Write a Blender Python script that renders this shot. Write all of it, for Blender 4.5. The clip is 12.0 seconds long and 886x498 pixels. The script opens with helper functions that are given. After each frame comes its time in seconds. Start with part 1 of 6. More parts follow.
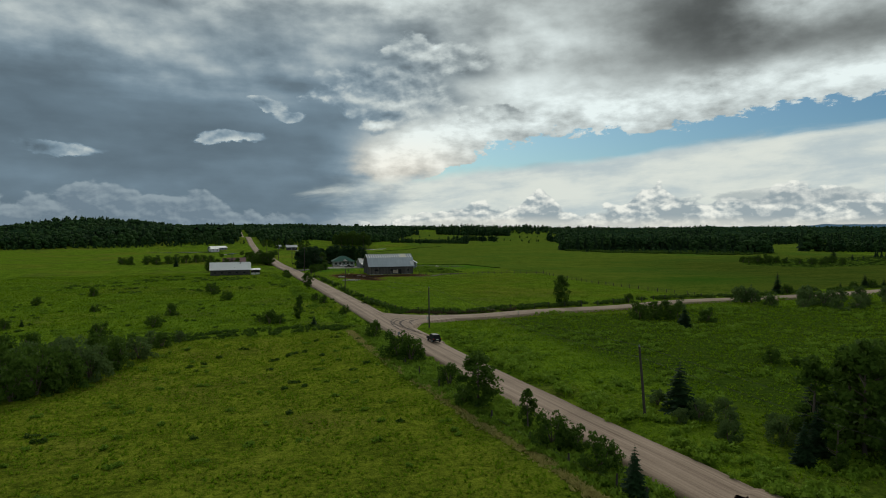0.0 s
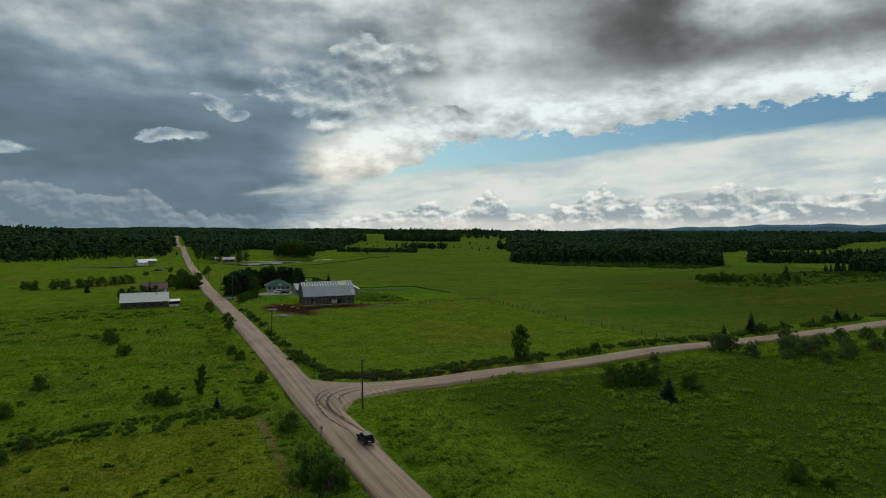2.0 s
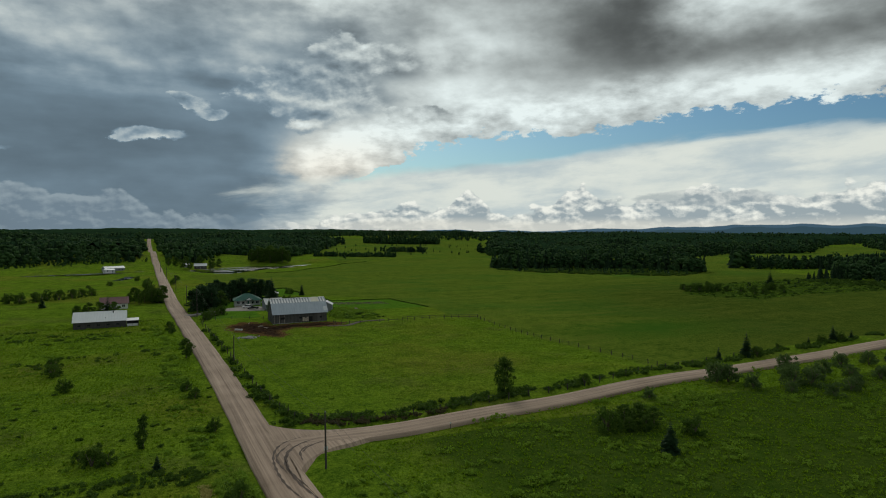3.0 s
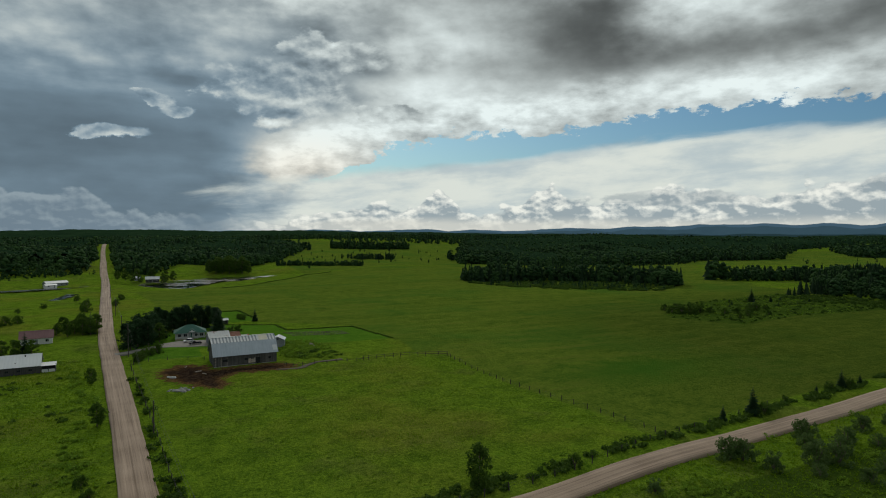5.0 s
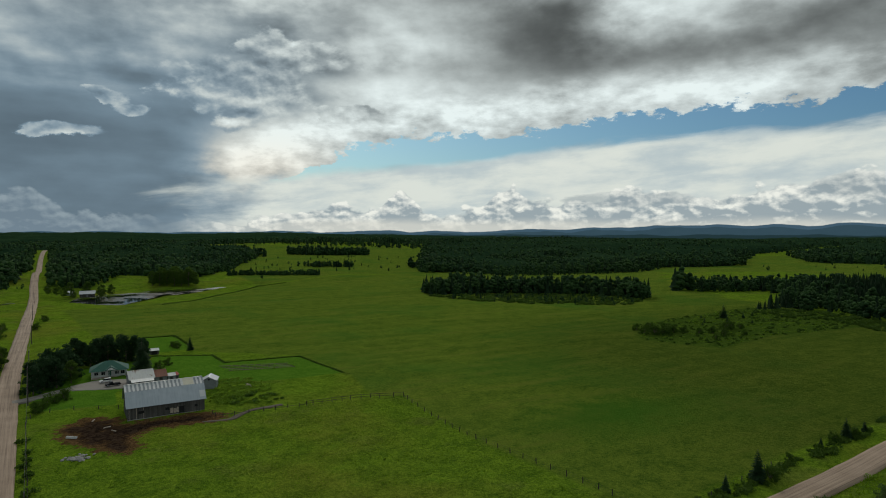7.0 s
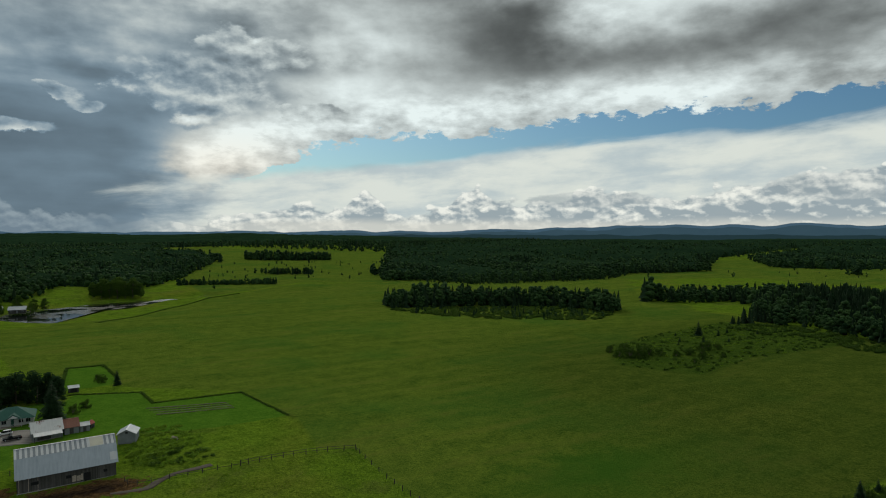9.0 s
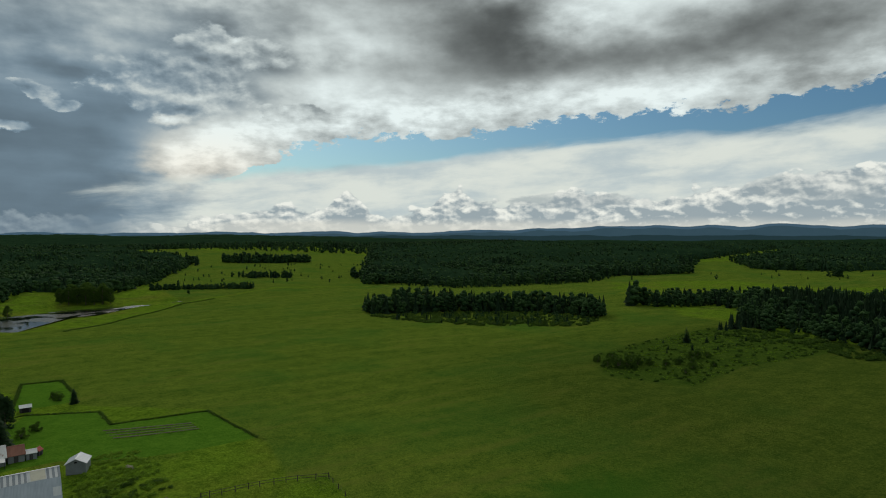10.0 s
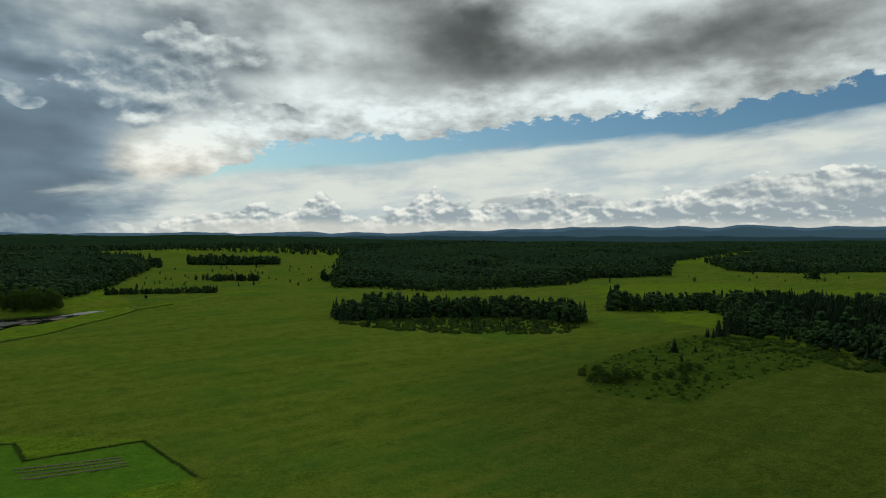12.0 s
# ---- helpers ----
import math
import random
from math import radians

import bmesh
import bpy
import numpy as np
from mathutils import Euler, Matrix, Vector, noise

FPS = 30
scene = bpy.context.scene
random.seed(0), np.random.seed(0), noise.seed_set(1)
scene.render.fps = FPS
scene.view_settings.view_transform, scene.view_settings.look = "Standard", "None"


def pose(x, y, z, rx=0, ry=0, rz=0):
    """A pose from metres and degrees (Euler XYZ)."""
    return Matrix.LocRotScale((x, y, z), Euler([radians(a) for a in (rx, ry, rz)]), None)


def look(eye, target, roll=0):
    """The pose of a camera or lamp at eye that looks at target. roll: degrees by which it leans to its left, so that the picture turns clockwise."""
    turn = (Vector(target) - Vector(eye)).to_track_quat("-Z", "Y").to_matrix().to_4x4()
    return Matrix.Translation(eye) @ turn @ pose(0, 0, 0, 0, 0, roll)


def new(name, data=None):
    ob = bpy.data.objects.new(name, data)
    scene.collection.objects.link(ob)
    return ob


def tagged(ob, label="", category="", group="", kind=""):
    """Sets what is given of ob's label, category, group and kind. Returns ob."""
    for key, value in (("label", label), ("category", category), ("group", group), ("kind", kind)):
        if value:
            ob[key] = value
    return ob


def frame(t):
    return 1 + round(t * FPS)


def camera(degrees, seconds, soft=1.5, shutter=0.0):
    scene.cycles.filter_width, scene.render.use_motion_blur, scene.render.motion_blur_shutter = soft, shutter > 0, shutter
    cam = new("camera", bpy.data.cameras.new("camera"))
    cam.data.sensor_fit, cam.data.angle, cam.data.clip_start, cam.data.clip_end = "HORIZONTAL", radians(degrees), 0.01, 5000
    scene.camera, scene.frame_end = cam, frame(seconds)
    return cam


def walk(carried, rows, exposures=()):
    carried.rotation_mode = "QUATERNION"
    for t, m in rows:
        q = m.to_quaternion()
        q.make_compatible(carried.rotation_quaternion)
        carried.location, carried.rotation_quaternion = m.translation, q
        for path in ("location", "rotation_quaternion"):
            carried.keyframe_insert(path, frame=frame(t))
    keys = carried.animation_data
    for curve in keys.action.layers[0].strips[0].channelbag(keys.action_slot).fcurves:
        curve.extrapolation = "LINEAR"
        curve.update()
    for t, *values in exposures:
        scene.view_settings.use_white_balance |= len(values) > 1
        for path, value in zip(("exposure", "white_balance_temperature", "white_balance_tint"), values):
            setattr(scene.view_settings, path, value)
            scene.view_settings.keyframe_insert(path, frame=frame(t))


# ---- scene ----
cam = camera(70.44, 12.0, 1.0)
PATH = [
    (0.0, (0.00, 0.00, 25.01), (30.06, 95.32, 21.67), 0.02),
    (0.5, (2.78, 6.79, 27.95), (33.84, 101.79, 24.61), -0.01),
    (1.0, (5.68, 13.71, 30.81), (38.83, 108.00, 27.51), -0.01),
    (1.5, (8.51, 20.64, 33.74), (44.07, 114.05, 30.47), -0.04),
    (2.0, (11.60, 27.65, 36.65), (49.18, 120.26, 33.41), -0.03),
    (2.5, (14.86, 34.73, 39.73), (54.08, 126.66, 36.48), -0.03),
    (3.0, (18.40, 41.90, 42.61), (58.92, 133.26, 39.39), -0.05),
    (5.0, (32.89, 69.22, 54.35), (77.67, 158.57, 51.06), -0.05),
    (5.5, (36.76, 76.00, 56.86), (83.18, 164.51, 53.58), -0.06),
    (6.0, (40.84, 82.79, 58.95), (88.68, 170.55, 55.77), -0.06),
    (6.5, (44.96, 89.49, 61.09), (93.95, 176.61, 57.93), -0.07),
    (7.0, (49.10, 96.11, 63.20), (99.19, 182.60, 60.07), -0.09),
    (9.0, (66.16, 120.99, 72.31), (121.01, 204.54, 69.16), -0.07),
    (9.5, (70.56, 127.24, 73.77), (126.66, 209.97, 70.71), -0.09),
    (10.0, (75.18, 133.62, 74.85), (132.39, 215.59, 71.82), -0.12),
    (10.5, (79.70, 139.86, 75.35), (137.91, 221.11, 72.37), -0.08),
    (11.0, (84.18, 146.05, 75.56), (143.34, 226.61, 72.60), -0.04),
    (11.5, (88.86, 152.00, 75.64), (148.76, 232.02, 72.72), -0.03),
    (12.0, (93.41, 157.72, 75.76), (153.89, 237.31, 72.83), -0.02),
]
walk(cam, [(t, look(eye, at, roll)) for t, eye, at, roll in PATH])


# ---------- small tools ----------
def smooth(a, b, x):
    t = np.clip((np.asarray(x, float) - a) / (b - a), 0, 1)
    return t * t * (3 - 2 * t)


def bump(x, y, cx, cy, sx, sy):
    return np.exp(-((x - cx) / sx) ** 2 - ((y - cy) / sy) ** 2)


def wave_noise(x, y, size, seed):
    """Smooth rolling noise from a few crossed waves, about -1 to 1."""
    r = np.random.RandomState(seed)
    out = np.zeros_like(np.asarray(x, float) + np.asarray(y, float))
    for _ in range(7):
        a, k, p = r.uniform(0, 6.28), r.uniform(0.6, 1.6) * 6.28 / size, r.uniform(0, 6.28)
        out = out + np.sin((np.cos(a) * x + np.sin(a) * y) * k + p)
    return out / 4.0


ROAD_A = [(37, -300), (36.5, 0), (35, 40), (33.2, 62), (31.2, 92), (29.3, 130), (27.9, 170), (25.2, 225), (21.2, 293), (18.0, 355),
          (15.2, 445), (9.5, 640), (5.4, 727), (0, 900), (-8, 1150), (-14, 1500)]
ROAD_B = [(31, 137.5), (38, 137.4), (50, 137.0), (63, 137.8), (85, 140.2), (110, 143.8), (143, 147.0), (177, 149.4), (220, 153.2), (300, 157), (420, 160)]
DRIVE = [(22, 303.5), (26, 304.5), (33, 309.5), (41, 314), (50, 312), (57, 306)]


def spline(points, step):
    """Points along a smooth line through the given ones, every step metres."""
    p = np.array([points[0]] + list(points) + [points[-1]], float)
    out = []
    for i in range(1, len(p) - 2):
        n = max(2, int(np.linalg.norm(p[i + 1] - p[i]) / step))
        for k in range(n):
            t = k / n
            out.append(0.5 * (2 * p[i] + (p[i + 1] - p[i - 1]) * t + (2 * p[i - 1] - 5 * p[i] + 4 * p[i + 1] - p[i + 2]) * t * t
                              + (3 * p[i] - p[i - 1] - 3 * p[i + 1] + p[i + 2]) * t ** 3))
    out.append(p[-1])
    return np.array(out)


def line_distance(x, y, points):
    """Distance from places to a line of points."""
    best = np.full(np.shape(x), 1e9)
    for (ax, ay), (bx, by) in zip(points[:-1], points[1:]):
        dx, dy = bx - ax, by - ay
        t = np.clip(((x - ax) * dx + (y - ay) * dy) / (dx * dx + dy * dy + 1e-9), 0, 1)
        best = np.minimum(best, np.hypot(x - ax - t * dx, y - ay - t * dy))
    return best


def inside(x, y, poly):
    """Whether places lie inside a polygon."""
    x, y = np.asarray(x, float), np.asarray(y, float)
    c = np.zeros(np.broadcast(x, y).shape, bool)
    for (ax, ay), (bx, by) in zip(poly, poly[1:] + poly[:1]):
        c ^= ((ay > y) != (by > y)) & (x < (bx - ax) * (y - ay) / (by - ay + 1e-12) + ax)
    return c


POND_E = [(14, 640), (30, 620), (66, 590), (84, 622), (100, 650), (118, 652), (135, 672), (150, 688), (178, 696), (204, 710), (196, 720), (168, 722), (142, 705), (118, 704), (92, 709), (60, 700), (38, 688), (18, 668)]
POND_W = [(-90, 600), (-50, 606), (-22, 616), (-2, 624), (1, 634), (-22, 628), (-50, 618), (-90, 612)]
CREEK = [(-19, 522), (-13, 520), (-7, 545), (-4, 558), (-12, 560), (-15, 540)]
WATER_E, WATER_W = -3.2, -1.7


def terrain(x, y):
    """Height of the land."""
    x, y = np.asarray(x, float), np.asarray(y, float)
    far = np.hypot(x, y)
    z = 1.1 * bump(x, y, 62, 300, 45, 50)
    z = z + 0.35 * wave_noise(x, y, 70, 3) * smooth(9, 30, line_distance(x, y, [(37, -300), (28, 170), (15, 445), (5, 727)])) * smooth(0, 120, far)
    z = z + 1.3 * bump(x, y, 82, 280, 8, 13)
    z = z + 9.5 * bump(x, y, -30, 790, 170, 95)
    z = z + 20 * bump(x, y, -195, 940, 125, 130) + 12 * bump(x, y, 60, 1250, 330, 220) + 7 * bump(x, y, -20, 1500, 400, 300)
    z = z + smooth(900, 2000, far) * (6 + 8 * wave_noise(x, y, 900, 5)) - smooth(2000, 4300, far) * (40 * smooth(0.25, 0.75, np.arctan2(x, y)) - 16 + 6 * wave_noise(x, y, 1700, 8))
    z = z + 10 * bump(x, y, 900, 1150, 300, 300)
    z = z - 3.4 * bump(x, y, 95, 660, 170, 110) * (1 - 0.9 * smooth(60, 10, x)) - 2.2 * bump(x, y, -40, 590, 70, 60)
    return z


class Value:
    """A socket of a node tree, with the arithmetic of Math nodes."""

    def __init__(self, tree, socket):
        self.tree, self.socket = tree, socket

    def math(self, op, *others, clamp=False):
        n = self.tree.nodes.new("ShaderNodeMath")
        n.operation, n.use_clamp = op, clamp
        for i, o in enumerate((self, *others)):
            if isinstance(o, Value):
                self.tree.links.new(o.socket, n.inputs[i])
            else:
                n.inputs[i].default_value = o
        return Value(self.tree, n.outputs[0])

    def __add__(self, o):
        return self.math("ADD", o)

    def __radd__(self, o):
        return self.math("ADD", o)

    def __sub__(self, o):
        return self.math("SUBTRACT", o)

    def __rsub__(self, o):
        return (self * -1.0) + o

    def __mul__(self, o):
        return self.math("MULTIPLY", o)

    def __rmul__(self, o):
        return self.math("MULTIPLY", o)

    def __truediv__(self, o):
        return self.math("DIVIDE", o)

    def step(self, a, b):
        n = self.tree.nodes.new("ShaderNodeMapRange")
        n.interpolation_type = "SMOOTHSTEP"
        self.tree.links.new(self.socket, n.inputs[0])
        for i, o in ((1, a), (2, b)):
            if isinstance(o, Value):
                self.tree.links.new(o.socket, n.inputs[i])
            else:
                n.inputs[i].default_value = o
        return Value(self.tree, n.outputs[0])

    def ramp(self, *stops):
        """A curve through (place, value) stops, straight between them."""
        n = self.tree.nodes.new("ShaderNodeFloatCurve")
        lo, hi = stops[0][0], stops[-1][0]
        c = n.mapping.curves[0]
        while len(c.points) < len(stops):
            c.points.new(0.5, 0.5)
        for p, (a, b) in zip(c.points, stops):
            p.location = ((a - lo) / (hi - lo), b)
        n.mapping.update()
        s = ((self - lo) / (hi - lo)).math("MINIMUM", 1.0).math("MAXIMUM", 0.0)
        self.tree.links.new(s.socket, n.inputs[1])
        return Value(self.tree, n.outputs[0])


def gauss(a, ca, sa, b, cb, sb):
    p, q = (a - ca) / sa, (b - cb) / sb
    return ((p * p + q * q) * -1.0).math("EXPONENT")


def combine(tree, x, y, z=0.0):
    n = tree.nodes.new("ShaderNodeCombineXYZ")
    for i, o in enumerate((x, y, z)):
        if isinstance(o, Value):
            tree.links.new(o.socket, n.inputs[i])
        else:
            n.inputs[i].default_value = o
    return n.outputs[0]


def cloud_noise(tree, vector, scale, detail=6.0, rough=0.55, distortion=0.0):
    n = tree.nodes.new("ShaderNodeTexNoise")
    n.inputs["Scale"].default_value, n.inputs["Detail"].default_value = scale, detail
    n.inputs["Roughness"].default_value, n.inputs["Distortion"].default_value = rough, distortion
    if vector is not None:
        tree.links.new(vector, n.inputs["Vector"])
    return Value(tree, n.outputs["Fac"])


def blend(tree, fac, a, b):
    """A colour between a and b, each a socket or an rgb."""
    n = tree.nodes.new("ShaderNodeMix")
    n.data_type = "RGBA"
    for i, o in ((0, fac), (6, a), (7, b)):
        if isinstance(o, Value):
            tree.links.new(o.socket, n.inputs[i])
        elif isinstance(o, (tuple, float, int)):
            n.inputs[i].default_value = (*o, 1) if isinstance(o, tuple) else o
        else:
            tree.links.new(o, n.inputs[i])
    return n.outputs[2]


# ---------- sky, sun ----------
SUN_AZ, SUN_EL = 13.0, 32.0


def make_world():
    world = bpy.data.worlds.new("world")
    scene.world = world
    world.use_nodes = True
    tree = world.node_tree
    tree.nodes.clear()
    coord = tree.nodes.new("ShaderNodeTexCoord")
    sep = tree.nodes.new("ShaderNodeSeparateXYZ")
    tree.links.new(coord.outputs["Generated"], sep.inputs[0])
    dx, dy, dz = (Value(tree, s) for s in sep.outputs)
    az = dx.math("ARCTAN2", dy) * 57.2958
    el = dz / (dx * dx + dy * dy).math("SQRT").math("MAXIMUM", 0.001)
    el = el.math("MINIMUM", 3.0)
    sky = tree.nodes.new("ShaderNodeTexSky")
    sky.sky_type, sky.sun_disc = "NISHITA", False
    sky.sun_elevation, sky.sun_rotation = radians(SUN_EL), radians(SUN_AZ)
    u = az * 0.0175
    layer = combine(tree, u, el * 1.55, 6.0)
    n_big = cloud_noise(tree, layer, 3.0, 4, 0.5)
    n_mid = cloud_noise(tree, layer, 6.0, 9, 0.50)
    n_lit = cloud_noise(tree, combine(tree, u + 0.006, el * 1.55 + 0.022, 6.0), 6.0, 9, 0.50)
    n_fine = cloud_noise(tree, combine(tree, u, el * 1.8), 34.0, 6, 0.62)
    n_soft = cloud_noise(tree, combine(tree, u * 0.8, el * 3.4, 1.0), 5.5, 7, 0.50)
    n_heap = cloud_noise(tree, combine(tree, u, el * 1.5, 4.0), 11.0, 9, 0.50)
    n_heap_lit = cloud_noise(tree, combine(tree, u + 0.004, el * 1.5 + 0.014, 4.0), 11.0, 9, 0.50)
    relief = (n_mid - n_lit).math("MINIMUM", 0.25).math("MAXIMUM", -0.25)
    swell = (n_heap - n_heap_lit).math("MINIMUM", 0.25).math("MAXIMUM", -0.25)
    a = az + (n_big - 0.5) * 16.0 + (n_heap - 0.5) * 5.0 + (n_fine - 0.5) * 1.6
    e = el + (n_mid - 0.5) * 0.05 + (n_fine - 0.5) * 0.012
    slate = az.step(15, 5) * (el + (n_soft - 0.5) * 0.10).step(0.25, 0.18)
    ridge_el = az.ramp((0, 0.085), (8, 0.095), (13, 0.122), (23, 0.168), (34, 0.184), (48, 0.203), (75, 0.225))
    off = (e - ridge_el) / 0.036
    off = off.math("MAXIMUM", off * -0.40)
    n_flock = cloud_noise(tree, combine(tree, u, el * 2.1, 8.0), 17.0, 7, 0.58)
    shine = (off * off * -1.0).math("EXPONENT") * az.step(5, 15) * (1.0 - az.step(36, 62) * 0.35)
    # the cloud deck, 0 dark to 1 white
    light = 0.580 - az.step(8, -6) * 0.05 - slate * 0.17 + (n_soft - 0.5) * 0.34 + (n_big - 0.5) * 0.25 + ((n_mid - 0.5) * 0.55 + relief * 0.6 + (n_fine - 0.5) * 0.12) * (1.0 - slate * 0.75)
    light = light + shine * (0.31 + (n_flock - 0.5) * 1.15) + 0.22 * gauss(a, 12.5, 5, e, 0.098, 0.03)
    light = light + 0.34 * gauss(a, 14, 6, e, 0.365, 0.028) + 0.16 * gauss(a, 2, 9, e, 0.36, 0.03) + 0.26 * gauss(a, 26.5, 4.5, e, 0.29, 0.055) + 0.42 * gauss(a, 48.5, 5, e, 0.345, 0.032) + 0.22 * gauss(a, 58, 5, e, 0.34, 0.03)
    light = light + 0.16 * gauss(a, -6, 6, el, 0.275, 0.025) + 0.20 * gauss(a, 24, 6, e, 0.23, 0.03)
    light = light - 0.24 * gauss(a, 20, 5, e, 0.252, 0.015) - 0.20 * gauss(a, 6.5, 5, el, 0.222, 0.014) - 0.16 * gauss(a, 13.5, 2.5, e, 0.282, 0.022)
    light = light - 0.14 * gauss(a, -4, 6, el, 0.33, 0.018)
    light = light - 0.40 * gauss(a, 36.8, 4.2, e, 0.305, 0.062) - 0.24 * gauss(a, 42.0, 4.0, e, 0.258, 0.028) - 0.15 * gauss(a, 53, 7, e, 0.258, 0.030) - 0.24 * gauss(a, 64, 4.5, e, 0.262, 0.045)
    # heaped cumulus drifting under the deck
    form = None
    for ca, sa, ce, se in ((12.3, 6.6, 0.210, 0.046), (17.6, 4.2, 0.270, 0.034), (21.5, 3.2, 0.186, 0.014), (-1.2, 2.9, 0.134, 0.011), (2.4, 1.4, 0.190, 0.010), (3.9, 1.5, 0.176, 0.010), (-15.3, 4.6, 0.108, 0.009)):
        p, q = (az + (n_heap - 0.5) * 9.0 + (n_fine - 0.5) * 2.2 - ca) / sa, (el + (n_mid - 0.5) * 0.07 + (n_fine - 0.5) * 0.016 - ce) / se
        one = 1.0 - p * p - q * q
        form = one if form is None else form.math("MAXIMUM", one)
    form = form.math("MAXIMUM", -1.5) + 0.25 + (n_heap - 0.5) * 3.8 + (n_fine - 0.5) * 0.8
    broken = form.step(0.0, 0.60)
    heap_light = 0.60 + swell * 2.6 + (n_fine - 0.5) * 0.14 + form.step(1.4, 0.3) * 0.06 - slate * 0.04
    light = light + (heap_light - light) * broken * 0.80
    light = light.math("MINIMUM", 1.0).math("MAXIMUM", 0.0)
    value = light.ramp((0, 0.082), (0.25, 0.145), (0.5, 0.29), (0.75, 0.57), (1.0, 0.90))
    # cool grey in the shaded north-west, neutral and faintly warm toward the sun
    cool = az.step(30, 6) * el.step(0.50, 0.16) * light.step(0.80, 0.42)
    tint = blend(tree, cool, (0.895, 1.0, 0.990), (0.66, 0.95, 1.18))
    tint = blend(tree, gauss(az, 14, 8, el, 0.09, 0.05) * light.step(0.50, 0.78), tint, (1.0, 0.99, 0.89))
    deck = tree.nodes.new("ShaderNodeVectorMath")
    deck.operation = "SCALE"
    tree.links.new(tint, deck.inputs[0])
    tree.links.new(value.socket, deck.inputs[3])
    colour = deck.outputs[0]
    # the clear band: a torn upper edge of small bright clouds, a soft lower one
    low_edge = az.ramp((13, 0.073), (24, 0.090), (34, 0.102), (46, 0.130), (60, 0.131), (75, 0.158))
    high_edge = az.ramp((13, 0.070), (19, 0.113), (24, 0.146), (36.6, 0.160), (46, 0.184), (58, 0.186), (75, 0.220))
    torn = el + 0.010 + (n_heap - 0.5) * 0.060 + (n_fine - 0.5) * 0.062
    wisps = cloud_noise(tree, combine(tree, u, el * 4.2 - u * 0.35, 2.0), 6.0, 9, 0.60, 0.2)
    edge_low = el + (wisps - 0.5) * 0.045
    over = 1.0 - torn.math("SUBTRACT", high_edge).step(-0.003, 0.004)
    clear = edge_low.math("SUBTRACT", low_edge).step(-0.006, 0.014) * over * az.step(13, 16)
    blue = tree.nodes.new("ShaderNodeVectorMath")
    blue.operation = "MULTIPLY"
    tree.links.new(sky.outputs[0], blue.inputs[0])
    blue.inputs[1].default_value = SKY_GAIN
    # pale veil under the band, toward the skyline
    veil = (1.0 - edge_low.math("SUBTRACT", low_edge).step(-0.004, 0.016)) * (az + (wisps - 0.5) * 24.0).step(6, 17)
    veil_colour = blend(tree, (wisps + (n_soft - 0.5) * 0.7 + (n_flock - 0.5) * 0.4).step(0.28, 0.66), (0.47, 0.555, 0.575), (0.70, 0.745, 0.685))
    colour = blend(tree, veil * 0.96, colour, veil_colour)
    colour = blend(tree, clear, colour, blue.outputs[0])
    # cumulus heads standing along the skyline
    p_here = cloud_noise(tree, combine(tree, u, el * 1.5, 2.0), 30.0, 8, 0.50)
    p_over = cloud_noise(tree, combine(tree, u + 0.003, el * 1.5 + 0.007, 2.0), 30.0, 8, 0.50)
    puff = tree.nodes.new("ShaderNodeTexVoronoi")
    puff.feature, puff.inputs["Scale"].default_value = "SMOOTH_F1", 42.0
    tree.links.new(combine(tree, u + (p_here - 0.5) * 0.03, el * 1.15 + (p_here - 0.5) * 0.02, 0.0), puff.inputs["Vector"])
    ball = Value(tree, puff.outputs["Distance"])
    lift = az.ramp((6, 0.016), (15, 0.022), (18, 0.034), (21, 0.042), (23.5, 0.032), (26.5, 0.060), (29, 0.026), (33, 0.036), (36, 0.066), (39, 0.046), (44, 0.048), (47, 0.062), (51, 0.048), (58, 0.060), (68, 0.084), (75, 0.080))
    heap = el - (p_here - 0.5) * 0.040 + (ball - 0.35) * 0.022 - lift
    mass = (1.0 - heap.step(-0.003, 0.003)) * az.step(6, 14)
    crown = heap.step(-0.050, 0.0)
    lit = ((p_here - p_over) * 5.0 + crown * 0.50 + (0.42 - ball) * 1.5 + (p_here - 0.5) * 0.9 - az.step(38, 60) * 0.10 + 0.06).math("MINIMUM", 1.0).math("MAXIMUM", 0.0)
    heap_colour = blend(tree, lit, (0.30, 0.365, 0.395), (0.84, 0.86, 0.79))
    colour = blend(tree, mass * 0.95, colour, heap_colour)
    # long flat grey cumulus before them, to the east
    flat = (gauss(az, 46, 8.5, el, 0.044, 0.013) + gauss(az, 66, 9, el, 0.058, 0.022) + 0.6 * gauss(az, 17, 5, el, 0.020, 0.006) + (n_heap - 0.5) * 1.3 + (p_here - 0.5) * 0.8).step(0.46, 0.62)
    colour = blend(tree, flat * az.step(10, 16) * 0.60, colour, blend(tree, (0.35 + swell * 4.0 + (p_here - p_over) * 3.0).math("MINIMUM", 1.0).math("MAXIMUM", 0.0), (0.29, 0.35, 0.375), (0.68, 0.71, 0.67)))
    # dim blue cumulus low in the west
    west_lift = az.ramp((-22, 0.034), (-16, 0.042), (-11, 0.066), (-7, 0.048), (-3.5, 0.052), (0, 0.026), (4, 0.020), (9, 0.010))
    west_heap = el - (p_here - 0.5) * 0.045 + (ball - 0.35) * 0.016 - west_lift
    west = 1.0 - west_heap.step(-0.003, 0.004)
    west_lit = ((p_here - p_over) * 5.0 + west_heap.step(-0.030, 0.0) * 0.75).math("MINIMUM", 1.0).math("MAXIMUM", 0.0)
    colour = blend(tree, west * az.step(9, 1) * 0.75, colour, blend(tree, west_lit, (0.165, 0.225, 0.275), (0.30, 0.37, 0.41)))
